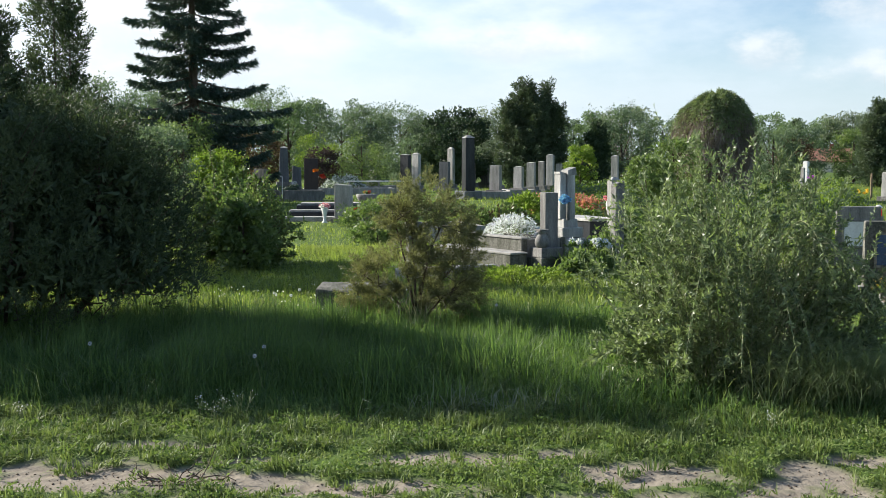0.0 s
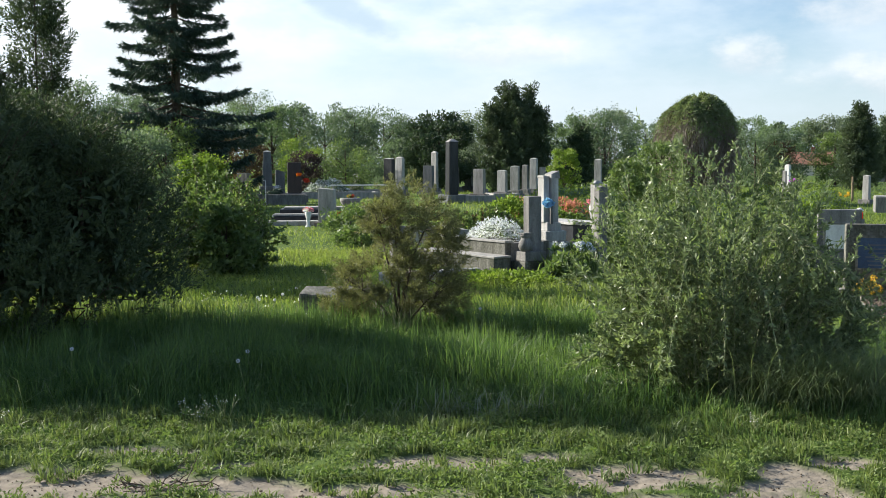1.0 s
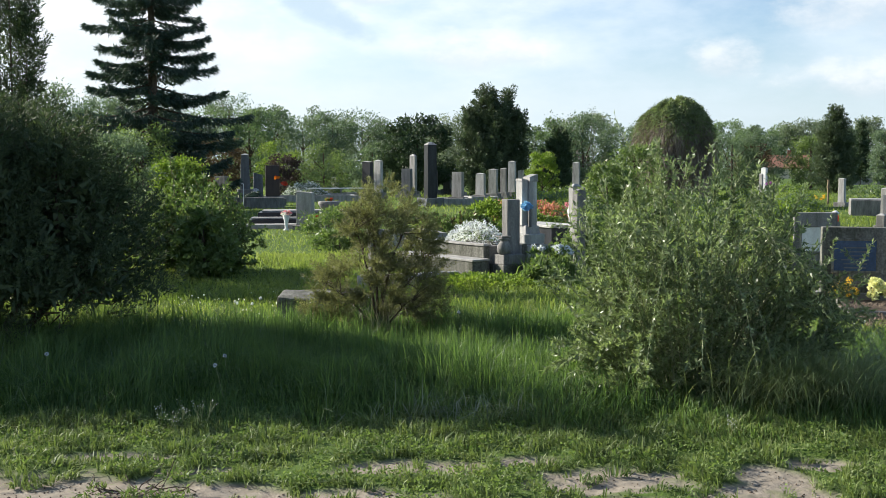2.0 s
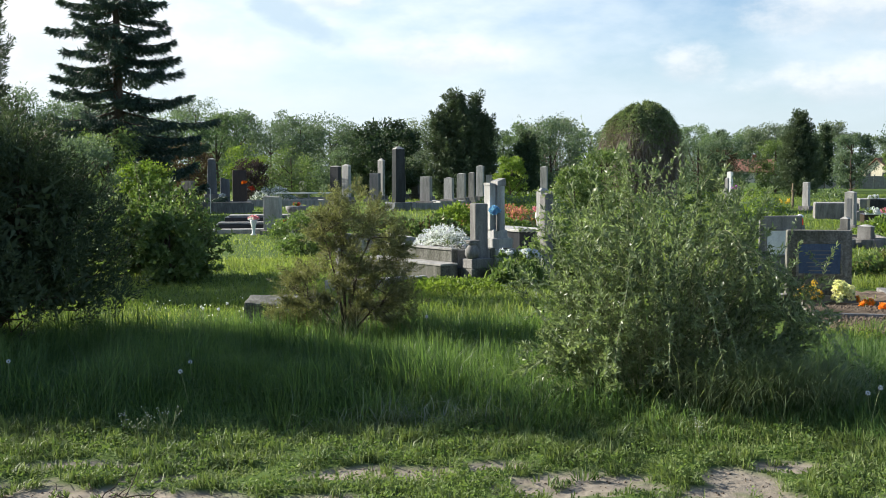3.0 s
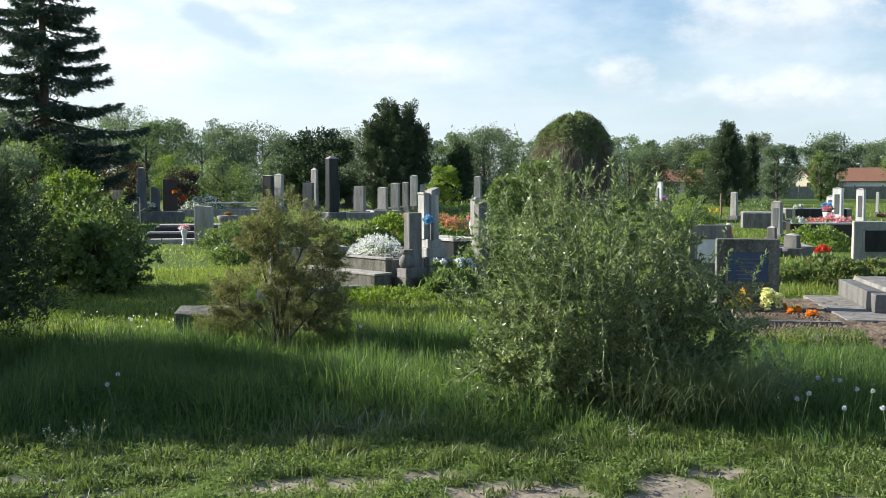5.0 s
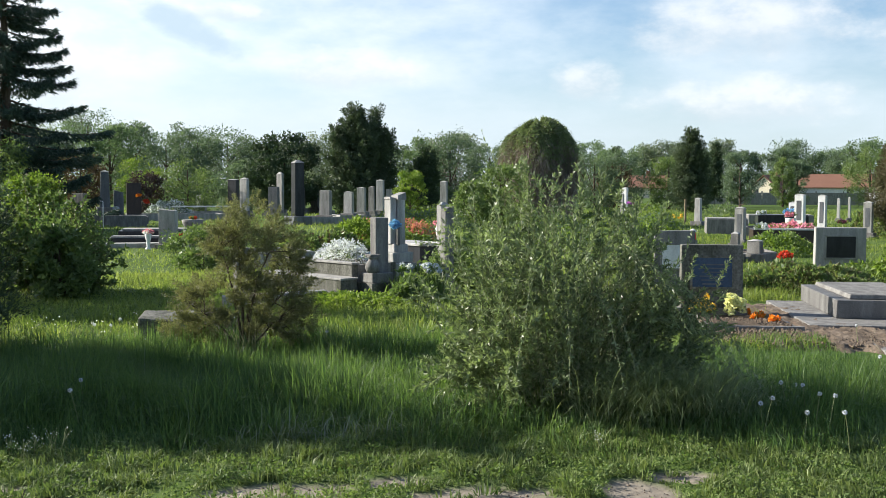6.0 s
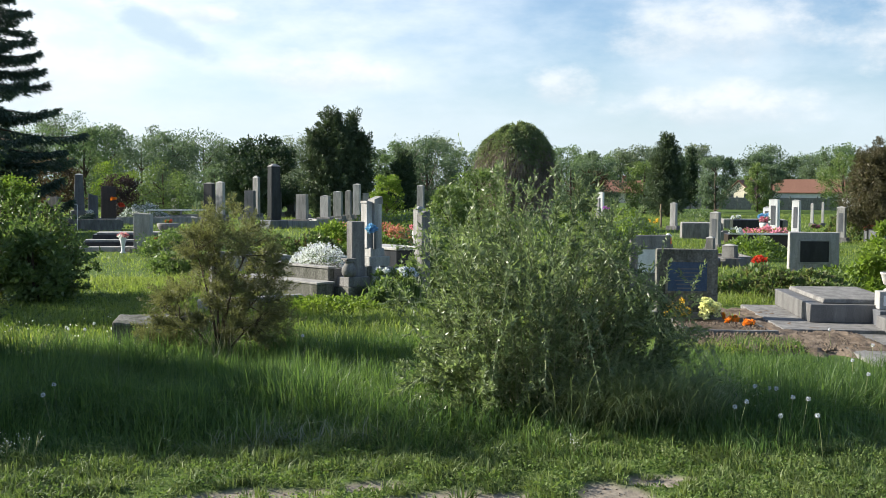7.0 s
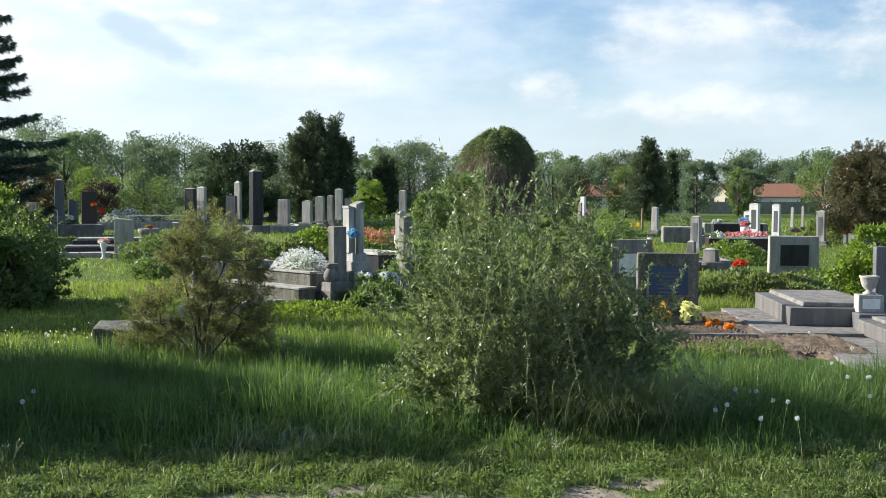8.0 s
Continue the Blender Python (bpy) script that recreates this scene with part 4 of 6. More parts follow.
for sx, sy, sh, sr, sm, sl in SHRUBS:
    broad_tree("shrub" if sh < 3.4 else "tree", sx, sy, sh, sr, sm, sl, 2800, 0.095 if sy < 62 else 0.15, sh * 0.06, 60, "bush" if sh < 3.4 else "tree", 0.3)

# the line of trees that closes the view, its air haze painted into the leaf colours
for i in range(64):
    ang = radians(-31 + 72 * i / 63 + rng.uniform(-0.5, 0.5))
    dist = rng.uniform(98, 132) if not 13 < math.degrees(ang) < 33 else rng.uniform(205, 240)
    fx, fy = math.sin(ang) * dist, math.cos(ang) * dist
    left = np.interp(math.degrees(ang), [-31, -10, -3, 6, 14, 40], [8.6, 8.2, 6.6, 6.2, 6.2, 6.4])
    hh = (left * rng.uniform(0.86, 1.14) - 1.6) * dist / 112 + 1.6
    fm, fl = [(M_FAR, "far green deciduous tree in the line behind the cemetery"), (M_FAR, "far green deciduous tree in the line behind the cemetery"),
              (M_PALE, "far pale sparsely leafed tree in the line behind the cemetery"), (M_HAZE, "far fresh green tree, haze in its leaf colour, in the line behind the cemetery")][rng.integers(0, 4)]
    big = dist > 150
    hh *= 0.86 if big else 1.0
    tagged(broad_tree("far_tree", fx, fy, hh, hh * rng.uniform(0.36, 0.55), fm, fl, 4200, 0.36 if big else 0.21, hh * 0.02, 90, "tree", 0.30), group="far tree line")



def sparse_tree(x, y, h, label):
    """A thin-leaved tree in early leaf: forked pale limbs to fine twigs, with few leaves at the ends."""
    paths, radii, tips = [], [], []

    def fork(foot, way, length, r, depth):
        p = curve_path(foot, way, length, 5, -0.02, 0.10)
        paths.append(p), radii.append((r, r * 0.55))
        if depth == 0:
            tips.append(p[-1])
            return
        for _ in range(3 if depth > 1 else 4):
            k = rng.integers(2, 5)
            d = p[-1] - p[-2]
            fork(p[k], d / np.linalg.norm(d) + rng.normal(0, 0.45, 3), length * rng.uniform(0.55, 0.8), r * 0.5, depth - 1)
    for _ in range(3):
        fork((0, 0, -0.1), (rng.normal(0, 0.25), rng.normal(0, 0.25), 1), h * 0.42, 0.09, 4)
    P = np.repeat(np.array(tips), 4, 0) + rng.normal(0, 0.12, (len(tips) * 4, 3))
    plant("sparse_tree", x, y, tube_arrays(paths, radii, 4), tri_leaves(P, rng.normal(0, 1, P.shape), 0.14, 0.09), M_PALE, label, trunk_mat=M_DEAD)


sparse_tree(17.3, 103.5, 7.4, "pale thinly leafed tree above the far shrubs")
plume_tree("conifer", 37.6, 87.3, ((0, 0, 5.5, 0.9),), M_DARKPINE, "small pointed dark conifer behind the columnar juniper", 90, 60, 0.16, 0.7, 0.2, 0.4, 1.2, rise=0.3)
plume_tree("conifer", 29.7, 90.3, ((0, 0, 5.1, 1.0),), M_DARKPINE, "small pointed dark conifer in the far trees", 90, 60, 0.16, 0.7, 0.2, 0.4, 1.2, rise=0.3)


# ---------------------------------------------------------------- graves
def inscription(parent, w, z_top, y, lines, mat=M_LETTER, step=0.05, x0=0.0):
    for i in range(lines):
        lw = w * rng.uniform(0.55, 0.95)
        part("inscription_line", box(lw, 0.004, step * 0.3, x0, y, z_top - (i + 1) * step, 0), mat, parent, "worn unreadable lettering")


def wide_stone(name, x, y, rz, w, h, d, mat, plate, pw, ph, pz, label, lines=0, plinth=True):
    """A broad headstone with a raised rim and a set-in plate."""
    ob = thing(name, x, y, 0, rz, label, "gravestone")
    if plinth:
        part("plinth", box(w * 1.14, d * 1.6, 0.14, 0, 0, -0.02, 0.012, worn=0.004), M_CONC, ob)
    st = part("headstone", box(w, d, h - 0.1, 0, 0, 0.1, 0.02, 0.985, worn=0.004), mat, ob)
    # rim of four strips round the plate
    t = 0.03
    for nm, sx, sz, px, pzz in (("rim", pw + 2 * t, t, 0, pz + ph), ("rim", pw + 2 * t, t, 0, pz - t), ("rim", t, ph, -pw / 2 - t / 2, pz), ("rim", t, ph, pw / 2 + t / 2, pz)):
        part(nm, box(sx, 0.02, sz, px, -d / 2 - 0.008, pzz, 0.004), mat, st)
    pl = part("plate", box(pw, 0.012, ph, 0, -d / 2 - 0.004, pz, 0.002), plate, st, "set-in plate with worn lettering" if lines else "plain set-in plate")
    if lines:
        inscription(pl, pw * 0.8, pz + ph * 0.88, -d / 2 - 0.0125, lines, M_LETTER, ph * 0.8 / lines)
    return ob


def pillar_stone(name, x, y, rz, w, h, mat, label, plate=M_GRANITE, base=0.22, taper=0.92, cap=0.0, slope=0.0, d=None, steps=1):
    """A slim upright headstone on a stepped base, with a tall set-in panel."""
    d = d or w * 0.6
    ob = thing(name, x, y, 0, rz, label, "gravestone")
    z = -0.03
    for i in range(steps):
        k = 1.9 - 0.35 * i
        part("base_step", box(w * k, d * k * 1.25, base / steps + (0.03 if i == 0 else 0), 0, 0, z, 0.012, worn=0.003), M_CONC if mat != M_GRANITE else M_GREYGR, ob)
        z += base / steps + (0.03 if i == 0 else 0)
    sh = part("shaft", box(w, d, h - base, 0, 0, z, 0.012, taper, slope, worn=0.002), mat, ob)
    if plate:
        part("panel", box(w * 0.5, 0.012, (h - base) * 0.62, 0, -d / 2 * (1 + taper) / 2 - 0.004 + 0.004, z + (h - base) * 0.2, 0.003), plate, sh, "dark set-in panel")
    if cap:
        part("cap", box(w * taper * 1.12, d * taper * 1.12, cap, 0, 0, h - slope / 2, 0.006, 0.25), M_LIMEST if mat != M_GRANITE else M_CONC_L, ob, "pale pointed cap")
    return ob


def kerb_bed(name, x, y, rz, w, ln, h, t, mat, fill, label, cover=None, cover_h=0.03):
    """A grave's border of four kerbs round a filled bed, the foot towards -y."""
    ob = thing(name, x, y, 0, rz, label, "grave bed")
    part("kerb", box(w, t, h, 0, 0, -0.03, 0.01, worn=0.003), mat, ob)
    part("kerb", box(w, t, h, 0, ln, -0.03, 0.01, worn=0.003), mat, ob)
    for s in (-1, 1):
        part("kerb", box(t, ln - t - 0.004, h, s * (w - t) / 2, ln / 2, -0.03, 0.01, worn=0.003), mat, ob)
    if cover:
        part("cover_slab", box(w * 0.98, ln * 0.96, cover_h, 0, ln / 2, h - 0.028, 0.008, worn=0.002), cover, ob)
    else:
        part("filling", box(w - 2 * t, ln - 2 * t, h * 0.8, 0, ln / 2, -0.03, 0.03, worn=0.006), fill, ob)
    return ob


def ball_petals(n, r, size):
    d = unit(rng.normal(size=(n, 3)))
    return leaf_arrays(d * r * 0.4, d + rng.normal(0, 0.35, (n, 3)), r * rng.uniform(0.6, 1.0, n), size, 0.3)


def posy(name, x, y, z, r, blooms, bloom_r, mat, label, leaf=M_BROAD, leaves=120, leaf_len=0.07, flat=0.6, category="flowers", tall=0.0):
    """A bunch of flowers: leaves and separate blooms."""
    ob = thing(name, x, y, z, rng.uniform(0, 360), label, category)
    P = rng.normal(0, 1, (leaves, 3))
    P = unit(P) * r * rng.uniform(0.2, 0.9, (leaves, 1))
    P[:, 2] = np.abs(P[:, 2]) * flat + tall * rng.uniform(0, 0.8, leaves)
    link("foliage", array_mesh("foliage", *leaf_arrays(P, P * 0.6 + [[0, 0, 0.05]] + rng.normal(0, 0.03, (leaves, 3)), leaf_len * rng.uniform(0.6, 1.2, leaves), leaf_len * 0.4, 0.2), leaf), ob)
    me = array_mesh("bloom", *ball_petals(46, bloom_r, bloom_r * 0.55), mat)
    for _ in range(blooms):
        v = unit(rng.normal(size=(1, 3)))[0] * r * rng.uniform(0.7, 1.0)
        b = link("bloom", me, ob)
        b.matrix_basis = pose(v[0], v[1], abs(v[2]) * flat + bloom_r * 0.6 + tall, rng.uniform(-40, 40), rng.uniform(-40, 40), rng.uniform(0, 360))
    return ob


def mound(name, x, y, z, rx, ry, h, n, mat, leafmat, label, size=0.03, share=0.6, rz=0.0, category="flowers"):
    """A low cushion of uncountable small flowers over leaves."""
    ob = thing(name, x, y, z, rz, label, category)
    for nm, k, m, lift in (("foliage", int(n * (1 - share)), leafmat, 0.0), ("blossom", int(n * share), mat, 0.02)):
        a, q = rng.uniform(0, 2 * math.pi, k), np.sqrt(rng.uniform(0, 1, k))
        px, py = rx * q * np.cos(a), ry * q * np.sin(a)
        pz = h * (1 - q ** 2) ** 0.7 * (0.65 + 0.6 * vnoise(px + x, py + y, 6 / max(rx, 0.3), 31)) * rng.uniform(0.55, 1.0, k) ** 0.5 + lift
        P = np.stack([px, py, pz], 1)
        A = np.stack([px, py, np.full(k, 0.5 * rx)], 1) / rx + rng.normal(0, 0.5, (k, 3))
        link(nm, array_mesh(nm, *leaf_arrays(P, A, size * rng.uniform(0.6, 1.4, k), size * 0.6, 0.2), m), ob)
    return ob


# -- the grave with the white flower cushion and its round-footed headstone
def cushion_grave():
    g = thing("gravestone", 1.53, 15.75, 0, 26, "grey concrete headstone on a plinth with a ball foot beside it", "gravestone")
    part("base_block", box(0.42, 0.40, 0.25, 0, 0, -0.05, 0.012, worn=0.004), M_MOSSY, g)
    part("plinth", box(0.36, 0.34, 0.14, 0, 0, 0.20, 0.015, worn=0.003), M_CONC, g)
    part("headstone", box(0.22, 0.16, 0.82, 0.05, 0.02, 0.33, 0.012, 0.97, 0.0, worn=0.003), M_CONC, g, "weathered grey slab")
    b = part("ball_foot", lathe([(0.06, 0), (0.095, 0.03), (0.11, 0.08), (0.10, 0.14), (0.065, 0.19), (0.055, 0.215), (0.085, 0.225), (0.085, 0.25), (0.03, 0.255)], 16, -0.115, -0.06, 0.34), M_CONC, g, "round turned foot with a flat collar")
    part("collar", box(0.17, 0.17, 0.02, -0.115, -0.06, 0.596, 0.004), M_CONC, b)
    bed = thing("grave_bed", 1.53, 15.75, 0, 34, "raised concrete grave bed with a pale step along its side", "grave bed")
    # kerb and step sides take darker concrete than the copings on top
    part("kerb", box(0.10, 1.85, 0.48, -0.20, 1.2, -0.03, 0.012, worn=0.004), M_MOSSY, bed)
    part("kerb", box(0.10, 1.85, 0.48, 0.55, 1.2, -0.03, 0.012, worn=0.004), M_MOSSY, bed)
    part("kerb", box(0.64, 0.10, 0.48, 0.175, 0.325, -0.03, 0.012, worn=0.004), M_CONC, bed)
    part("kerb", box(0.64, 0.10, 0.48, 0.175, 2.075, -0.03, 0.012, worn=0.004), M_CONC, bed)
    part("soil", box(0.64, 1.64, 0.40, 0.175, 1.2, -0.03, 0.02, worn=0.006), M_SOIL, bed)
    part("step", box(0.30, 2.0, 0.27, -0.405, 1.15, -0.03, 0.012, worn=0.004), M_MOSSY, bed, "dark concrete step")
    part("coping", box(0.33, 2.04, 0.03, -0.41, 1.15, 0.242, 0.006, worn=0.002), M_CONC_L, bed, "pale worn coping")
    part("coping", box(0.14, 1.9, 0.03, -0.20, 1.2, 0.452, 0.006, worn=0.002), M_CONC_L, bed, "pale worn coping")
    mound("flower_cushion", 1.12, 17.0, 0.37, 0.40, 0.72, 0.36, 5200, M_WHITEFL, M_FAR, "dense cushion of small white flowers on the grave bed", 0.032, 0.72, 27)


cushion_grave()


def twin_pillar():
    g = thing("gravestone", 2.01, 17.75, 0, 26, "pale limestone monument with two slanted shafts on three steps", "gravestone")
    z = -0.05
    for w, d, h in ((0.46, 0.52, 0.40), (0.40, 0.42, 0.17), (0.28, 0.30, 0.14)):
        part("base_step", box(w, d, h, 0.04, 0, z, 0.014, worn=0.004), M_LIMEST, g)
        z += h
    part("shaft", box(0.115, 0.18, 0.74, -0.066, 0.02, z, 0.008, 0.98, worn=0.002), M_LIMEST, g)
    s = part("shaft", box(0.135, 0.20, 0.73, 0.070, -0.02, z, 0.008, 0.98, 0.0, worn=0.002), M_LIMEST, g)
    part("cap", box(0.14, 0.21, 0.04, -0.066, 0.02, z + 0.738, 0.006, 0.9, 0.02), M_CONC_L, g)
    part("cap", box(0.17, 0.23, 0.075, 0.070, -0.02, z + 0.728, 0.006, 0.9, -0.05), M_CONC_L, g, "slanted pale cap stone")
    part("pot_bracket", box(0.05, 0.05, 0.30, -0.03, -0.16, z - 0.02, 0.006), M_CONC, g)
    posy("blue_flowers", 1.98, 17.50, 0.93, 0.09, 9, 0.055, M_BLUE, "bunch of bright blue artificial flowers against the pale monument", M_BROAD, 30, 0.06)
    kerb_bed("grave_bed", 1.85, 18.15, 27, 0.8, 1.8, 0.3, 0.09, M_CONC, M_SOIL, "low concrete grave bed behind the pale monument")


twin_pillar()
pillar_stone("gravestone", 2.62, 16.05, 27, 0.165, 1.27, M_CONC, "slim grey concrete headstone with a slanted top", None, 0.10, 0.97, 0, -0.05, 0.13)
pillar_stone("gravestone", 3.06, 19.2, 27, 0.19, 1.28, M_CONC_L, "slim white headstone behind the grey one", None, 0.3, 0.97, 0.05, 0, 0.14)


def tan_box():
    g = thing("grave_box", 2.85, 19.9, 0, 27, "dark grave box with a pale stone lid", "grave bed")
    part("body", box(0.62, 1.3, 0.54, 0, 0.4, -0.03, 0.012), M_GRANITE, g)
    part("lid", box(0.68, 1.36, 0.05, 0, 0.4, 0.512, 0.01), M_LIMEST, g, "pale cream lid")
    v = thing("vase", 3.08, 19.75, 0.56, 0, "white stone vase with pale pink flowers", "vase")
    part("body", lathe([(0.05, 0), (0.06, 0.02), (0.03, 0.06), (0.065, 0.18), (0.075, 0.27), (0.055, 0.33), (0.065, 0.35)], 12), M_MARBLE, v)
    posy("flowers", 3.08, 19.75, 0.90, 0.08, 6, 0.05, M_PINK, "pale pink flowers in the white vase", M_BROAD, 20, 0.06)


tan_box()
# lilies in front of the monument
lx, ly = rng.normal(2.12, 0.20, 260), rng.normal(15.5, 0.15, 260)
blades("lily_leaves", lx, ly, rng.uniform(0.30, 0.50, 260), 0.032, M_BROAD, "long strap leaves of a clump of lilies", 0.45, category="plant")
for px, py in ((1.90, 15.45), (2.14, 15.4), (2.32, 15.5), (2.24, 15.3)):
    posy("white_lilies", px, py, 0.36, 0.14, 5, 0.045, M_WHITEFL, "white lilies in bloom before the graves", M_BROAD, 40, 0.09, 0.7)
for px, py, pr, ph, pl in ((2.75, 16.4, 0.5, 0.55, "leafy weeds beside the headstones"), (3.35, 17.4, 0.45, 0.8, "tall leafy weeds by the slim headstones"), (2.0, 14.9, 0.3, 0.30, "low weeds before the lilies"),
                           (3.6, 16.2, 0.5, 0.9, "leafy green weeds behind the willow bush"), (-1.3, 21.0, 0.5, 0.35, "low weeds beside the small headstone"), (-1.9, 26.5, 0.7, 0.5, "yellow-green weeds beside the concrete headstone")):
    broad_tree("weeds", px, py, ph, pr, M_BROAD, pl, 1100, 0.075, 0.0, 30, "plant", 0.35)
# low hedges and bright ground cover between the rows
for px, py, rx, ry, hh, mt, lf, lb, sh in ((3.9, 30.5, 0.95, 1.2, 0.6, M_CORAL, M_LIME, "bed of coral-red flowering shrubs between the graves", 0.62), (2.55, 30.0, 0.45, 0.8, 0.62, M_CORAL, M_LIME, "clump of coral-red flowers between the graves", 0.5),
                                       (2.2, 28.0, 0.75, 0.8, 0.8, M_LIME, M_LIME, "bright yellow-green low shrub between the graves", 0.5), (1.2, 25.0, 1.1, 0.7, 0.55, M_BROAD, M_RUSSET, "low brownish-green hedge behind the flower cushion", 0.8),
                                       (3.2, 27.0, 1.0, 0.7, 0.45, M_BROAD, M_LIME, "low green leafy ground cover", 0.5), (4.6, 34.0, 2.2, 1.0, 0.95, M_FAR, M_LIME, "rank green weeds behind the coral flowers", 0.6),
                                       (1.0, 14.5, 0.85, 0.55, 0.16, M_LIME, M_LIME, "low lime-green ground cover before the raised bed", 0.5), (-6.3, 32.5, 0.8, 0.6, 0.5, M_LIME, M_LIME, "yellow-green weeds by the concrete slabs", 0.5), (-8.3, 41.0, 1.3, 0.8, 1.5, M_LIME, M_BROAD, "clipped green hedge beside the obelisk", 0.5),
                                       (-5.2, 56.0, 1.3, 0.7, 0.9, M_WHITEFL, M_FAR, "white flowering low shrub by the path", 0.45), (6.6, 42.0, 2.0, 0.9, 0.9, M_BROAD, M_LIME, "rank green weeds before the shrubs", 0.6)):
    mound("ground_cover", px, py, 0, rx, ry, hh, 2600, mt, lf, lb, 0.09 if py > 20 else 0.045, sh, category="plants")

# -- graves at the right: headstones facing the path
wide_stone("gravestone", 5.38, 12.62, -14, 0.76, 0.90, 0.16, M_MOSSY, M_PLAQUE, 0.48, 0.36, 0.38, "dark weathered concrete headstone with a blue glass plate", 6)
gd = wide_stone("gravestone", 6.16, 15.85, -14, 0.63, 0.94, 0.15, M_CONC, M_MARBLE, 0.40, 0.36, 0.36, "grey headstone with a pale marble plate", 0)
wide_stone("gravestone", 10.66, 18.95, -14, 0.95, 0.86, 0.18, M_CONC_L, M_GRANITE, 0.54, 0.40, 0.29, "broad grey terrazzo headstone with a black plate", 0)
part("side_block", box(0.20, 0.2, 0.55, -0.5, 0.05, 0, 0.012, worn=0.004), M_CONC_L, gd)


def soil_bed():
    g = thing("grave_bed", 5.2, 11.05, 0, -14, "low soil-filled grave bed with a thin concrete edging", "grave bed")
    part("kerb", box(1.0, 0.05, 0.13, 0.05, 0, -0.04, 0.008, worn=0.004), M_CONC, g)
    for s in (-0.42, 0.52):
        part("kerb", box(0.05, 1.35, 0.10, s, 0.705, -0.04, 0.008, worn=0.004), M_CONC, g)
    part("soil", box(0.88, 1.34, 0.10, 0.05, 0.70, -0.04, 0.03, worn=0.01), M_SOIL, g, "dry crumbly soil")


soil_bed()
posy("yellow_flowers", 5.16, 12.35, 0.08, 0.17, 16, 0.042, M_YELLOW, "yellow flowers planted before the headstone", M_BROAD, 160, 0.07, 1.2)
posy("pale_yellow_flowers", 5.52, 12.22, 0.08, 0.14, 26, 0.045, M_PALEYEL, "round bunch of pale yellow flowers before the headstone", M_BROAD, 60, 0.06, 1.5)
for px, py, pr, pn in ((5.76, 12.45, 0.05, 4), (5.74, 12.05, 0.07, 6), (5.72, 11.6, 0.07, 5), (5.62, 11.9, 0.04, 2)):
    posy("marigolds", px, py, 0.04, pr, pn, 0.035, M_ORANGE, "small orange marigolds in the soil", M_BROAD, 30, 0.05, 1.0)


def crumbs():
    """Clods of dug soil between the graves."""
    n = 3200
    u, v = rng.uniform(-1.25, 0.85, n), rng.uniform(-1.1, 0.9, n)
    a = radians(-14)
    x, y = 5.85 + u * math.cos(a) * 0.9 - v * math.sin(a), 10.9 + u * math.sin(a) + v * math.cos(a)
    r = rng.uniform(0.006, 0.026, n)
    base = np.array([[1, 0, 0], [-1, 0, 0], [0, 1, 0], [0, -1, 0], [0, 0, 1], [0, 0, -1.0]])
    F0 = np.array([[0, 2, 4], [2, 1, 4], [1, 3, 4], [3, 0, 4], [2, 0, 5], [1, 2, 5], [3, 1, 5], [0, 3, 5]])
    V = base[None] * r[:, None, None] * rng.uniform(0.6, 1.3, (n, 6, 3)) + np.stack([x, y, np.where(u < -0.2, 0.06, 0.035)], 1)[:, None, :]
    F = F0[None] + np.arange(n)[:, None, None] * 6
    tagged(link("soil_clods", array_mesh("soil_clods", V.reshape(-1, 3), F.reshape(-1, 3), M_DRYSOIL)), "dry brown clods of soil between the graves", "soil", kind="stuff")


crumbs()


def soil_patch():
    """Trodden and dug earth between the slabs, higher in the middle, torn at its edges."""
    k = 70
    u, v = np.meshgrid(np.linspace(-1, 1, k), np.linspace(-1, 1, k))
    u, v = u.ravel(), v.ravel()
    edge = np.clip((1.0 - np.maximum(np.abs(u), np.abs(v))) * 5 + 0.8 * (vnoise(u * 3, v * 3, 2, 61) - 0.5), 0, 1)
    z = -0.05 + edge * (0.058 + 0.03 * vnoise(u, v, 4, 62) + 0.03 * vnoise(u, v, 13, 63) + 0.02 * rng.uniform(0, 1, len(u)))
    i = np.arange(k - 1)[:, None] * k + np.arange(k - 1)[None, :]
    F = np.stack([i, i + 1, i + 1 + k, i + k], 2).reshape(-1, 4)
    ob = thing("soil_patch", 5.85, 10.95, 0, -14, "patch of bare dug soil between the grave slabs", "soil", kind="stuff")
    link("earth", array_mesh("earth", np.stack([u * 0.95, v * 2.25 + 0.75, z], 1), F, M_DRYSOIL, True), ob)
    x, y = scatter(5.2, 6.7, 10.0, 11.6, 420)
    blades("dry_stalks", x, y, rng.uniform(0.03, 0.07, 420), 0.005, M_STRAW, "dry cut grass lying on the dug soil", 2.2, z0=np.full(420, 0.015))


soil_patch()


def slab_tomb():
    g = thing("slab_tomb", 7.10, 11.52, 0, -16, "stepped grey concrete tomb with a flat cover slab", "tomb")
    part("foundation", box(1.7, 2.7, 0.10, -0.18, 0.72, -0.03, 0.012, worn=0.005), M_CONC, g, "pale cracked foundation slab")
    part("body", box(1.09, 2.05, 0.22, -0.03, 1.05, 0.07, 0.012, worn=0.004), M_TERRAZZO, g)
    part("lid", box(0.90, 1.85, 0.055, 0.04, 1.05, 0.29, 0.014, 0.98, worn=0.003), M_CONC, g, "flat grey cover slab")


slab_tomb()


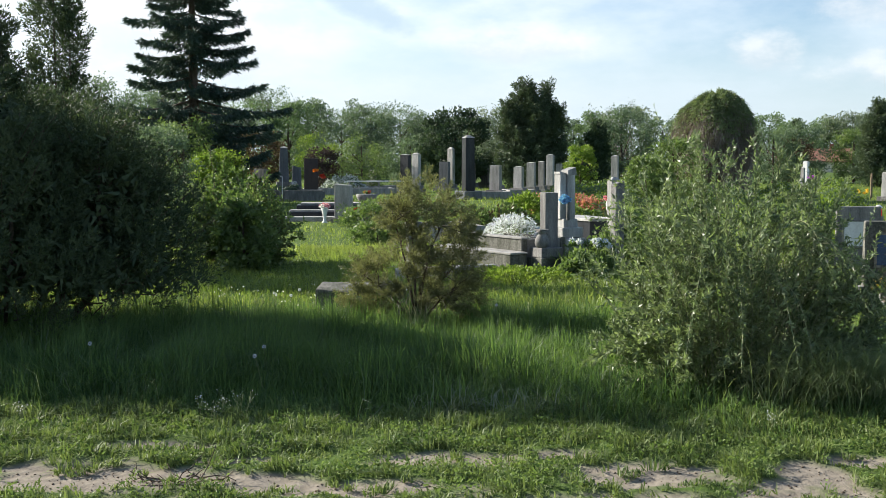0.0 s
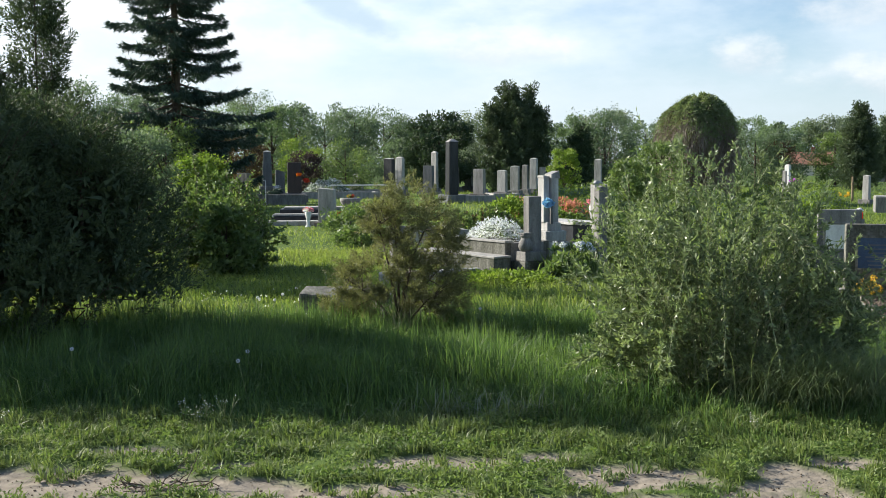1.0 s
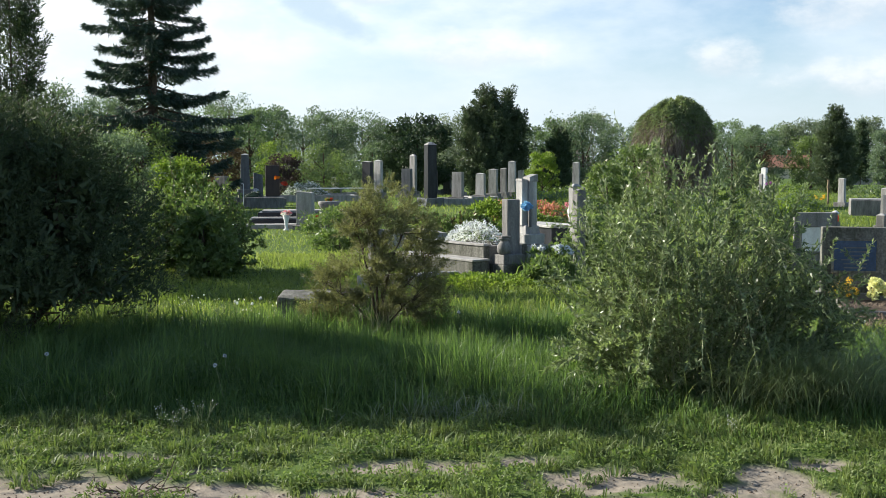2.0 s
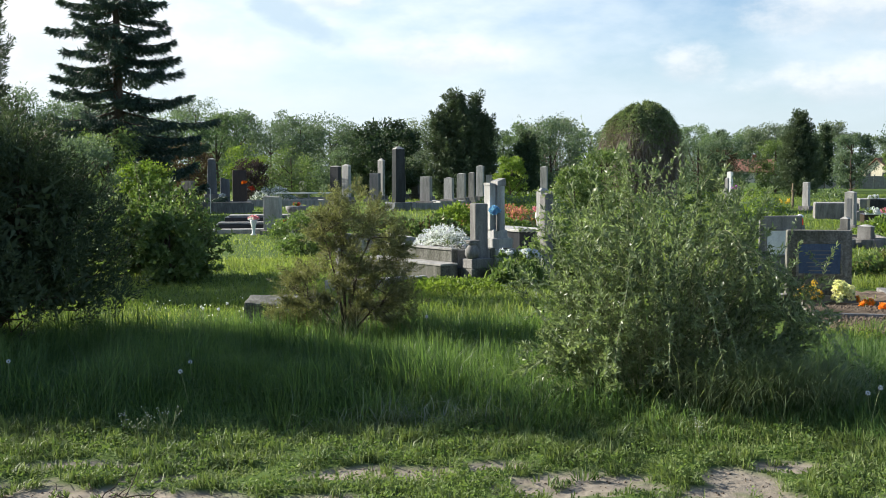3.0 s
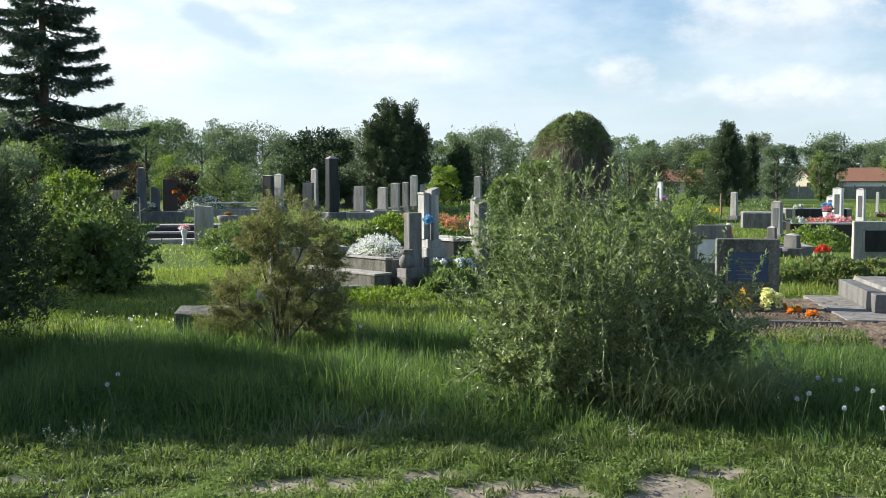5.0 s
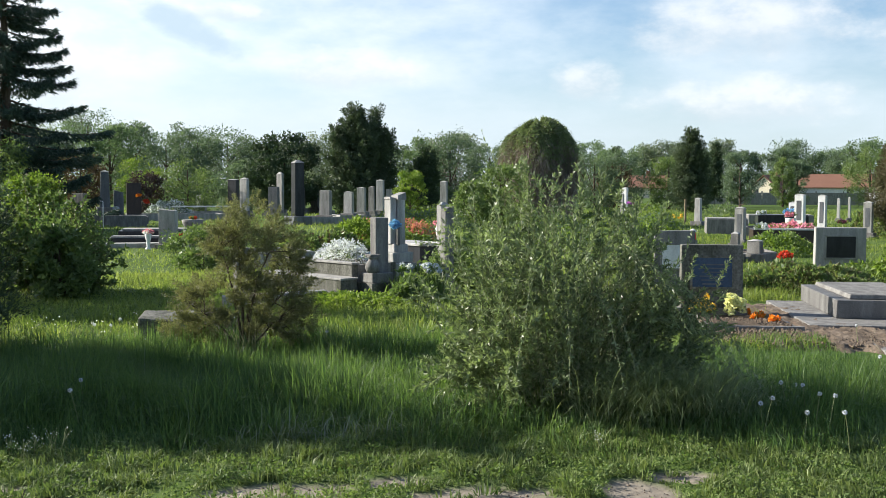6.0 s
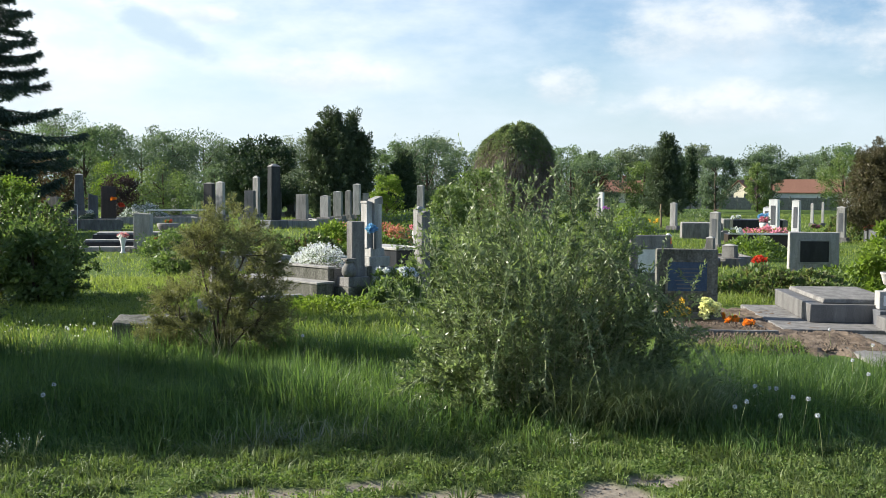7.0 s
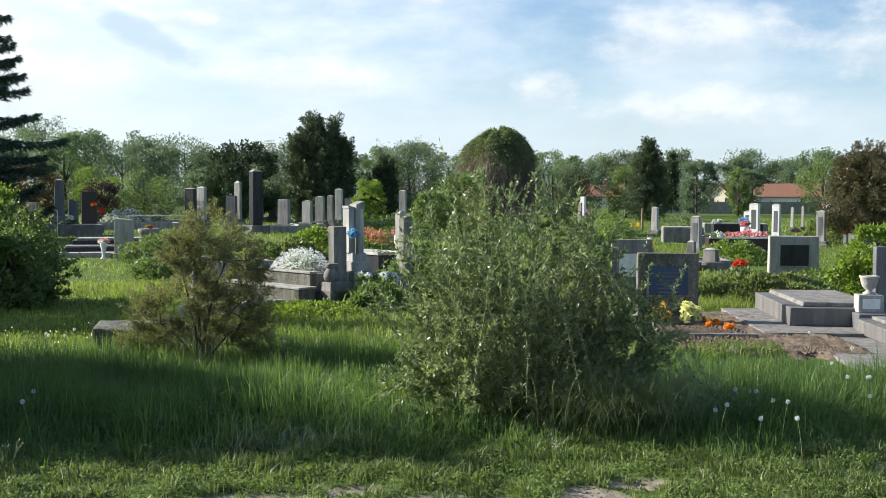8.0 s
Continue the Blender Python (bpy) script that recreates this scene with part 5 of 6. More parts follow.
def edge_tomb():
    g = thing("slab_tomb", 6.98, 9.9, 0, -16, "long low terrazzo tomb at the edge of the path", "tomb")
    part("foundation", box(1.9, 2.55, 0.07, -0.05, -0.40, -0.03, 0.012, worn=0.005), M_CONC, g, "pale foundation slab")
    part("body", box(1.15, 2.72, 0.17, 0.33, -0.06, 0.04, 0.014, worn=0.003), M_TERRAZZO, g)
    part("cover", box(0.95, 2.4, 0.04, 0.36, -0.06, 0.211, 0.01, worn=0.002), M_CONC, g)
    part("head_step", box(1.0, 0.70, 0.28, 0.30, 1.66, -0.03, 0.012, worn=0.003), M_GREYGR, g, "dark granite step at the head")
    h = thing("gravestone", 8.0, 12.05, 0.0, -16, "dark granite headstone at the head of the low tomb", "gravestone")
    part("headstone", box(0.62, 0.14, 1.02, 0.20, 0, -0.03, 0.012), M_GREYGR, h)
    part("panel", box(0.34, 0.012, 0.45, 0.20, -0.073, 0.47, 0.003), M_GRANITE, h)
    u = thing("flower_urn", 7.40, 11.42, 0.25, -16, "white stone urn on a square white pedestal", "urn")
    p = part("pedestal", box(0.29, 0.2, 0.21, 0, 0, 0, 0.01), M_LIMEST, u)
    part("panel", box(0.20, 0.01, 0.12, 0, -0.102, 0.045, 0.003), M_MARBLE, p)
    part("bowl", lathe([(0.07, 0), (0.07, 0.02), (0.032, 0.04), (0.04, 0.06), (0.075, 0.085), (0.092, 0.14), (0.102, 0.19), (0.112, 0.20), (0.112, 0.22), (0.094, 0.22), (0.085, 0.19)], 18, 0, 0, 0.21), M_LIMEST, u)


edge_tomb()
mound("ivy", 8.2, 15.6, 0, 1.2, 0.9, 0.40, 5200, M_BROAD, M_SHRUB, "dark green ivy and brambles behind the tomb", 0.08, 0.5, -14, "plants")
mound("ivy", 10.0, 16.2, 0, 1.3, 0.9, 0.36, 4200, M_BROAD, M_LIME, "leafy green brambles before the broad headstone", 0.08, 0.5, -14, "plants")
broad_tree("weeds", 11.3, 17.2, 1.05, 0.6, M_LIME, "tall yellow-green weeds beside the broad headstone", 1500, 0.09, 0, 34, "plant", 0.3)
broad_tree("weeds", 9.0, 13.9, 0.85, 0.45, M_LIME, "yellow-green leafy weeds behind the urn", 1300, 0.08, 0, 30, "plant", 0.3)
posy("red_flowers", 10.75, 21.3, 0.10, 0.20, 12, 0.06, M_RED, "bright red flowers in the long grass", M_BROAD, 60, 0.09, 0.5)

# -- slim pillars, beds and flowers further right
GR = "row of slim pillar headstones"
for px, py, w, h, mt, pl, st in ((12.75, 27.9, 0.27, 1.05, M_CONC_L, M_GREYGR, 2), (18.1, 43.8, 0.27, 1.15, M_LIMEST, None, 1), (19.5, 37.5, 0.36, 1.36, M_MARBLE, M_GREYGR, 1), (21.9, 42.7, 0.33, 1.0, M_MARBLE, M_GREYGR, 1),
                                 (18.6, 34.2, 0.27, 1.35, M_MARBLE, M_GREYGR, 1), (19.0, 32.0, 0.28, 1.15, M_CONC_L, M_GREYGR, 2), (25.7, 42.9, 0.32, 1.40, M_MARBLE, M_GREYGR, 1), (17.6, 52.0, 0.26, 1.6, M_MARBLE, None, 1),
                                 (17.25, 51.4, 0.18, 1.3, M_CONC_L, None, 1), (26.9, 47.9, 0.14, 1.10, M_LIMEST, None, 1), (27.4, 47.8, 0.12, 1.15, M_LIMEST, None, 1), (9.9, 21.9, 0.18, 0.62, M_CONC, None, 1), (10.4, 22.0, 0.30, 0.45, M_CONC, None, 1)):
    tagged(pillar_stone("gravestone", px, py, -48, w, h, mt, "slim pale pillar headstone with a set-in panel" if pl else "slim plain concrete pillar headstone", pl, 0.18, 0.95, 0.04, 0, w * 0.7, st), group=GR)
for px, py, rz, w, ln, h, t, mt, fl, cv, lb in ((14.2, 27.6, -20, 2.2, 1.2, 0.48, 0.10, M_REDGR, M_SOIL, None, "dark red granite grave bed with pale edge"), (15.7, 35.4, -20, 1.4, 1.4, 0.55, 0.12, M_CONC, M_SOIL, M_CONC_L, "concrete grave with a pale table slab"),
                                             (16.6, 33.0, -20, 2.4, 1.2, 0.35, 0.10, M_CONC, M_SOIL, None, "concrete grave bed with red flowers"), (22.5, 45.0, -20, 2.8, 1.6, 0.42, 0.10, M_CONC, M_SOIL, M_CONC_L, "low concrete grave with a pale slab"),
                                             (19.9, 30.4, -20, 1.2, 1.6, 0.45, 0.10, M_GREYGR, M_SOIL, M_GREYGR, "grey granite grave with slab"), (10.4, 22.4, -16, 1.3, 1.2, 0.22, 0.09, M_CONC, M_SOIL, None, "low concrete kerb round a grave"),
                                             (6.9, 16.4, -14, 0.9, 1.6, 0.22, 0.08, M_CONC, M_SOIL, None, "low concrete kerb round an overgrown grave"), (20.9, 41.6, -20, 2.0, 1.2, 0.5, 0.1, M_GRANITE, M_SOIL, M_GRANITE, "black granite grave with flowers"),
                                             (24.8, 38.5, -20, 2.4, 1.4, 0.4, 0.1, M_CONC, M_SOIL, M_CONC_L, "pale concrete grave by the thuja")):
    kerb_bed("grave_bed", px, py, rz, w, ln, h, t, mt, fl, lb, cv)
# weeds and seedlings between the rows at the right
for px, py, rx, ry, hh, mt, lf, lb in ((8.2, 21.5, 1.2, 0.8, 0.45, M_LIME, M_BROAD, "rank green weeds behind the headstones"), (12.2, 24.5, 1.3, 0.9, 0.5, M_BROAD, M_LIME, "tall leafy weeds between the grave rows"),
                                       (10.8, 30.0, 1.5, 1.0, 0.55, M_LIME, M_FAR, "pale flowering weeds between the grave rows"), (14.2, 38.5, 1.8, 1.0, 0.6, M_FAR, M_LIME, "rough weeds before the table grave"),
                                       (17.0, 47.0, 2.2, 1.2, 0.8, M_BROAD, M_LIME, "tall green weeds beside the wooden post"), (21.5, 49.0, 2.4, 1.2, 0.8, M_BROAD, M_FAR, "tall green weeds before the fence"),
                                       (14.0, 44.0, 2.0, 1.2, 0.7, M_LIME, M_FAR, "yellowish weeds with seed heads"), (22.6, 37.0, 1.4, 1.0, 0.7, M_LIME, M_BROAD, "light green weeds beside the white pillars"),
                                       (7.6, 27.0, 1.4, 1.0, 0.6, M_FAR, M_LIME, "tall pale weeds behind the willow bush"), (9.6, 36.0, 1.6, 1.0, 0.8, M_BROAD, M_FAR, "dense green weeds before the weeping tree")):
    mound("weeds", px, py, 0, rx, ry, hh, 1700, mt, lf, lb, 0.10, 0.5, rng.uniform(0, 90), "plants")
rail = thing("edge_strip", 14.2, 27.5, 0.452, -20, "pale stone strip along the red granite grave", "edging")
part("strip", box(2.24, 0.08, 0.05, 0, 0, 0, 0.008), M_MARBLE, rail)
for px, py, pz, pr, pn, br, mt, lb in ((15.6, 30.6, 0.75, 0.2, 12, 0.09, M_PINK, "pink flowers in a white pot"), (21.5, 42.1, 0.5, 0.45, 22, 0.12, M_BLUE, "heap of blue artificial flowers on a black grave"),
                                   (20.3, 42.3, 0.5, 0.3, 10, 0.10, M_WHITEFL, "white wreath flowers on a black grave"), (19.6, 33.6, 0.05, 0.22, 10, 0.09, M_CORAL, "red flowers beside a pillar headstone"),
                                   (19.9, 31.8, 0.42, 0.22, 12, 0.11, M_CORAL, "orange flowers on top of a grave"), (20.1, 31.2, 0.42, 0.25, 12, 0.10, M_PINK, "white and pink flowers beside a headstone"),
                                   (21.4, 33.6, 0.05, 0.25, 10, 0.09, M_RED, "red flowers in a white trough"), (17.75, 51.5, 0.75, 0.25, 9, 0.12, M_VIOLET, "violet wreath on a slim headstone"),
                                   (20.5, 54.6, 0.05, 0.35, 9, 0.13, M_BLUE, "blue flowers in the long grass"), (19.6, 50.0, 0.1, 0.6, 7, 0.12, M_YELLOW, "yellow flowering plant in the weeds"), (22.3, 44.5, 0.2, 0.3, 9, 0.10, M_RED, "red and white flowers by a pale pillar"), (13.15, 27.5, 0.5, 0.22, 14, 0.11, M_WHITEFL, "white and blue wreath against a pillar headstone"),
                                   (19.2, 34.0, 0.4, 0.2, 8, 0.09, M_PINK, "pink flowers before a slim pillar")):
    posy("flowers", px, py, pz, pr * 0.8, pn, br * 0.6, mt, lb, M_BROAD, 60, 0.11, 0.6)
pot = thing("flower_pot", 15.6, 30.6, 0.33, 0, "white flower pot with pink flowers", "pot")
part("pot", lathe([(0.10, 0), (0.14, 0.2), (0.16, 0.34), (0.16, 0.37)], 12), M_MARBLE, pot)
mound("pink_ground_cover", 14.6, 28.6, 0.33, 0.8, 0.45, 0.28, 700, M_PINK, M_LIME, "coral-pink flowers filling the red granite bed", 0.09, 0.7, -20, "flowers")
mound("weeds", 20.2, 33.2, 0, 1.0, 0.9, 1.0, 2000, M_BROAD, M_SHRUB, "dark leafy shrubbery on an overgrown grave", 0.13, 0.5, 0, "plants")
cz = thing("wooden_cross_post", 18.4, 46.0, 0, 20, "weathered wooden grave post in the weeds", "post")
part("post", box(0.09, 0.07, 1.15, 0, 0, -0.05, 0.008, 0.9), M_TWIG, cz)
part("crosspiece", box(0.26, 0.05, 0.07, 0, -0.062, 0.75, 0.006), M_TWIG, cz)
lamp = thing("grave_lantern", 8.15, 20.0, 0, 0, "small white and red grave lantern", "lantern")
part("post", box(0.14, 0.14, 0.62, 0, 0, -0.03, 0.01), M_CONC, lamp)
part("glass", lathe([(0.06, 0), (0.065, 0.02), (0.06, 0.12), (0.03, 0.15)], 10, 0, 0, 0.59), M_RED, lamp, "red lantern glass")
part("lid", lathe([(0.075, 0), (0.07, 0.02), (0.02, 0.06)], 10, 0, 0, 0.74), M_MARBLE, lamp)


# -- graves at the left
def slab_row():
    g = thing("gravestone", -2.62, 28.2, 0, -22, "plain upright concrete headstone, its lower part darker", "gravestone")
    part("plinth", box(0.62, 0.34, 0.16, 0, 0, -0.03, 0.015, worn=0.005), M_CONC, g)
    part("headstone", box(0.46, 0.20, 0.88, 0, 0, 0.13, 0.018, 0.98, 0.02, worn=0.004), M_CONC_L, g)
    b = thing("grave_slabs", -2.8, 29.3, 0, 4, "wide low grave of stacked pale concrete slabs", "grave bed")
    part("lower_slab", box(3.2, 0.5, 0.16, -0.6, -0.45, -0.03, 0.015, worn=0.005), M_CONC_L, b)
    part("body", box(3.3, 1.8, 0.26, 0.2, 0.9, -0.03, 0.015, worn=0.005), M_GRANITE, b)
    part("slab", box(3.1, 0.5, 0.05, 0.15, 0.3, 0.232, 0.01, worn=0.004), M_CONC_L, b)
    part("slab", box(3.0, 1.1, 0.16, 0.25, 1.2, 0.232, 0.012, worn=0.004), M_GRANITE, b)
    part("slab", box(2.9, 0.9, 0.05, 0.3, 1.25, 0.394, 0.01, worn=0.004), M_CONC_L, b)
    p = thing("stone_planter", -2.15, 30.3, 0.44, 0, "round stone planter bowl on the grave slabs", "planter")
    part("bowl", lathe([(0.16, 0), (0.24, 0.06), (0.30, 0.16), (0.31, 0.24), (0.26, 0.25)], 18), M_CONC, p)
    posy("flowers", -2.15, 30.3, 0.68, 0.12, 3, 0.04, M_RED, "small plant in the stone planter", M_BROAD, 40, 0.1)
    posy("flowers", -3.1, 28.0, 0.38, 0.14, 8, 0.05, M_PINK, "faded coral and white flowers beside the headstone", M_WHITEFL, 40, 0.1)
    v = thing("vase", -3.1, 28.0, 0, 0, "slim white vase beside the headstone", "vase")
    part("body", lathe([(0.08, -0.02), (0.08, 0.02), (0.04, 0.06), (0.05, 0.2), (0.09, 0.38), (0.085, 0.40)], 12), M_MARBLE, v)
    posy("flowers", -2.28, 28.0, 0.30, 0.10, 5, 0.06, M_RED, "red flowers beside the headstone", M_BROAD, 20, 0.08)


slab_row()
pillar_stone("obelisk", 1.08, 46.0, 20, 0.42, 2.62, M_GRANITE, "tall black granite obelisk with a pale pointed cap", None, 0.35, 0.94, 0.12, 0, 0.5)
pillar_stone("obelisk", -6.75, 45.5, 10, 0.42, 2.2, M_GREYGR, "tall dark grey granite obelisk", None, 0.75, 0.72, 0.05, 0, 0.36, 2)
pillar_stone("gravestone", -6.25, 45.8, 10, 0.40, 1.45, M_GREYGR, "grey granite headstone beside the obelisk", None, 0.3, 0.95, 0, 0.1, 0.2)
pillar_stone("gravestone", -5.85, 47.5, 10, 0.62, 1.75, M_REDGR, "dark red-brown headstone with flowers on it", None, 0.3, 0.97, 0, 0, 0.2)
kerb_bed("grave_bed", -5.9, 43.6, 10, 2.0, 1.6, 0.48, 0.12, M_CONC, M_SOIL, "raised concrete grave bed below the obelisk", None)
posy("flowers", -5.6, 47.2, 1.15, 0.13, 6, 0.06, M_ORANGE, "orange flowers on the dark headstone", M_RED, 20, 0.12)
posy("flowers", -5.3, 47.2, 0.9, 0.12, 5, 0.08, M_RED, "red flowers by the dark headstone", M_BROAD, 20, 0.1)
posy("flowers", -6.3, 45.2, 0.6, 0.15, 7, 0.07, M_WHITEFL, "white flowers on the raised bed", M_BROAD, 20, 0.1)
for px, py, w, h, mt, lb, cap in ((-1.95, 56.0, 0.60, 1.95, M_GRANITE, "square black polished granite headstone", 0.05), (-1.42, 57.0, 0.50, 2.0, M_LIMEST, "pale limestone column headstone", 0.08), (0.45, 60.0, 0.42, 2.3, M_CONC_L, "grey obelisk headstone among others", 0.12),
                                 (0.1, 59.0, 0.6, 1.6, M_GREYGR, "grey granite headstone among others", 0.0), (2.35, 47.8, 0.52, 1.45, M_CONC_L, "pale upright headstone on a stepped base", 0.0), (3.6, 51.0, 0.48, 1.35, M_LIMEST, "white upright headstone with a rounded top", 0.04),
                                 (4.45, 54.0, 0.46, 1.55, M_CONC_L, "pale upright concrete headstone in a row", 0.04), (5.2, 56.5, 0.34, 1.6, M_CONC, "grey upright concrete headstone in a row", 0.04), (5.75, 57.5, 0.42, 1.95, M_LIMEST, "tall white upright headstone", 0.06),
                                 (6.5, 60.0, 0.35, 1.5, M_CONC_L, "pale headstone in the back row", 0.0), (7.0, 66.0, 0.5, 1.6, M_CONC, "grey headstone in the back row", 0.0), (1.7, 64.0, 0.5, 1.5, M_CONC, "grey headstone in the back row", 0.05),
                                 (2.6, 66.0, 0.5, 1.4, M_CONC, "grey headstone under the trees", 0.0), (9.3, 58.0, 0.4, 1.9, M_CONC_L, "pale slim headstone before the trees", 0.05), (-9.4, 46.0, 0.7, 1.35, M_CONC, "mossy grey headstone by the hedge", 0.0),
                                 (-7.9, 46.5, 0.6, 1.3, M_CONC, "mossy grey headstone beside the obelisk", 0.0), (-4.3, 66.0, 0.5, 1.1, M_CONC_L, "leaning pale concrete headstone", 0.0), (3.0, 58.0, 0.4, 1.2, M_CONC, "small grey concrete headstone", 0.0)):
    tagged(pillar_stone("gravestone", px, py, rng.uniform(-46, -32), w, h, mt, lb, None, 0.35, 0.95, cap, 0, w * 0.42, 2), group="far rows of headstones")
for px, py, w, lb in ((2.3, 46.6, 1.3, "low concrete grave bed before a headstone"), (3.7, 49.6, 1.3, "low concrete grave bed before a headstone"), (-4.4, 52.0, 4.4, "long low concrete grave border"), (-3.0, 57.5, 3.4, "long pale concrete grave border"), (0.2, 21.5, 1.3, "overgrown concrete grave border")):
    kerb_bed("grave_bed", px, py, 14, w, 1.6, 0.34, 0.12, M_CONC_L, M_SOIL, lb)
fr = thing("white_rail", -3.3, 55.0, 0, 6, "long white painted rail on short posts", "rail")
for s in (-1.5, 0, 1.5):
    part("post", box(0.08, 0.08, 0.62, s, 0, -0.05, 0.01), M_CONC_L, fr)
part("rail", box(3.3, 0.07, 0.07, 0, 0, 0.57, 0.01), M_MARBLE, fr)
pp = thing("metal_hoop", -6.45, 43.0, 0, 10, "thin white metal hoop beside the raised bed", "hoop")
part("tube", box(0.035, 0.035, 1.05, 0, 0, -0.05, 0.008), M_MARBLE, pp)
part("bend", box(0.2, 0.035, 0.035, -0.1, 0, 1.0, 0.008), M_MARBLE, pp)


# -- broken blocks in the grass beside the shrub
def broken_blocks():
    g = thing("concrete_block", -1.16, 11.75, -0.04, -8, "broken weathered concrete block in the grass", "block")
    part("block", box(0.44, 0.42, 0.33, 0, 0, -0.05, 0.03, 0.96, 0.02, worn=0.018), M_MOSSY, g)
    h = thing("concrete_slab", -0.95, 12.45, 0, 20, "tilted broken concrete slab in the grass", "slab")
    part("slab", box(0.9, 0.45, 0.09, 0, 0, 0.09, 0.02, worn=0.012), M_MOSSY, h)
    part("support", box(0.5, 0.35, 0.15, 0.1, 0.05, -0.05, 0.03, worn=0.02), M_MOSSY, h)
    k = thing("kerb_stone", 0.05, 14.6, 0, 24, "sunken pale kerb of an old grave", "kerb")
    part("stone", box(1.5, 0.14, 0.22, 0, 0, -0.05, 0.02, worn=0.008), M_CONC_L, k)
    pillar_stone("gravestone", -0.42, 15.2, 24, 0.2, 0.75, M_CONC, "small grey headstone behind the shrub", None, 0.1, 0.97, 0, 0, 0.12)


broken_blocks()


# ---------------------------------------------------------------- far houses and fence
def house(x, y, rz, w, d, eave, ridge, wall, label, windows):
    ob = thing("house", x, y, 0, rz, label, "house")
    bm = bmesh.new()
    a = [bm.verts.new(v) for v in ((-w / 2, -d / 2, -0.5), (w / 2, -d / 2, -0.5), (w / 2, d / 2, -0.5), (-w / 2, d / 2, -0.5))]
    b = [bm.verts.new(v) for v in ((-w / 2, -d / 2, eave), (w / 2, -d / 2, eave), (w / 2, d / 2, eave), (-w / 2, d / 2, eave))]
    e, f = bm.verts.new((-w / 2, 0, ridge - 0.15)), bm.verts.new((w / 2, 0, ridge - 0.15))
    for i in range(4):
        if i in (0, 2):
            bm.faces.new((a[i], a[(i + 1) % 4], b[(i + 1) % 4], b[i]))
    bm.faces.new((a[1], a[2], b[2], f, b[1]))
    bm.faces.new((a[3], a[0], b[0], e, b[3]))
    part("wall", bm, wall, ob)
    for s in (-1, 1):
        bm = bmesh.new()
        o, t = 0.35, 0.15
        q = [(-w / 2 - o, s * (d / 2 + o), eave - 0.25), (w / 2 + o, s * (d / 2 + o), eave - 0.25), (w / 2 + o, 0, ridge), (-w / 2 - o, 0, ridge)]
        lo = [bm.verts.new(v) for v in q]
        hi = [bm.verts.new((v[0], v[1], v[2] + t)) for v in q]
        bm.faces.new(lo), bm.faces.new(hi)
        for i in range(4):
            bm.faces.new((lo[i], lo[(i + 1) % 4], hi[(i + 1) % 4], hi[i]))
        bmesh.ops.recalc_face_normals(bm, faces=bm.faces)
        part("roof", bm, M_ROOF, ob, "red clay-tiled roof slope")
    part("chimney", box(0.6, 0.6, 1.4, w * 0.2, 0.5, ridge - 0.5, 0.02), M_ROOF, ob)
    for face, wx, wz, ww, wh in windows:
        if face == "front":
            part("window", box(ww, 0.12, wh, wx, -d / 2, wz, 0.02), M_WINDOW, ob)
        else:
            part("window", box(0.12, ww, wh, -w / 2, wx, wz, 0.02), M_WINDOW, ob)
    return ob


house(83.8, 170.0, 42, 9, 4.2, 1.8, 3.7, M_PLASTER, "cream gabled village house with a clay roof", (("side", -1.3, 0.5, 0.7, 1.0), ("side", 1.3, 0.5, 0.7, 1.0), ("front", -3.5, 0.5, 0.8, 1.0), ("front", -1, 0.5, 0.8, 1.0)))
house(93.6, 168.0, -30, 11, 7, 1.9, 3.9, M_WHITEWASH, "long whitewashed village house with a clay roof", (("front", 2.5, 0.6, 1.0, 1.0),))
house(58.4, 166.6, -18, 9, 6.5, 1.8, 3.5, M_PLASTER, "village house with a clay roof behind trees", (("front", -2.5, 0.6, 1.0, 1.0), ("front", 2.5, 0.6, 1.0, 1.0)))
fn = thing("boundary_fence", 53.0, 96.0, 0, -26, "grey concrete panel fence round the cemetery", "fence")
for k in range(-5, 8):
    part("panel", box(2.36, 0.08, 1.25, k * 2.5, 0, -0.05, 0.01), M_FENCE, fn)
    part("post", box(0.13, 0.13, 1.4, k * 2.5 - 1.25, 0, -0.05, 0.01), M_FENCE, fn)


# ---------------------------------------------------------------- grass
def comb(x, y, scale, seed, shake=0.9):
    """The way in which the blades of one tuft lean together."""
    return vnoise(x, y, scale, seed) * 4 * math.pi + rng.normal(0, shake, len(x))


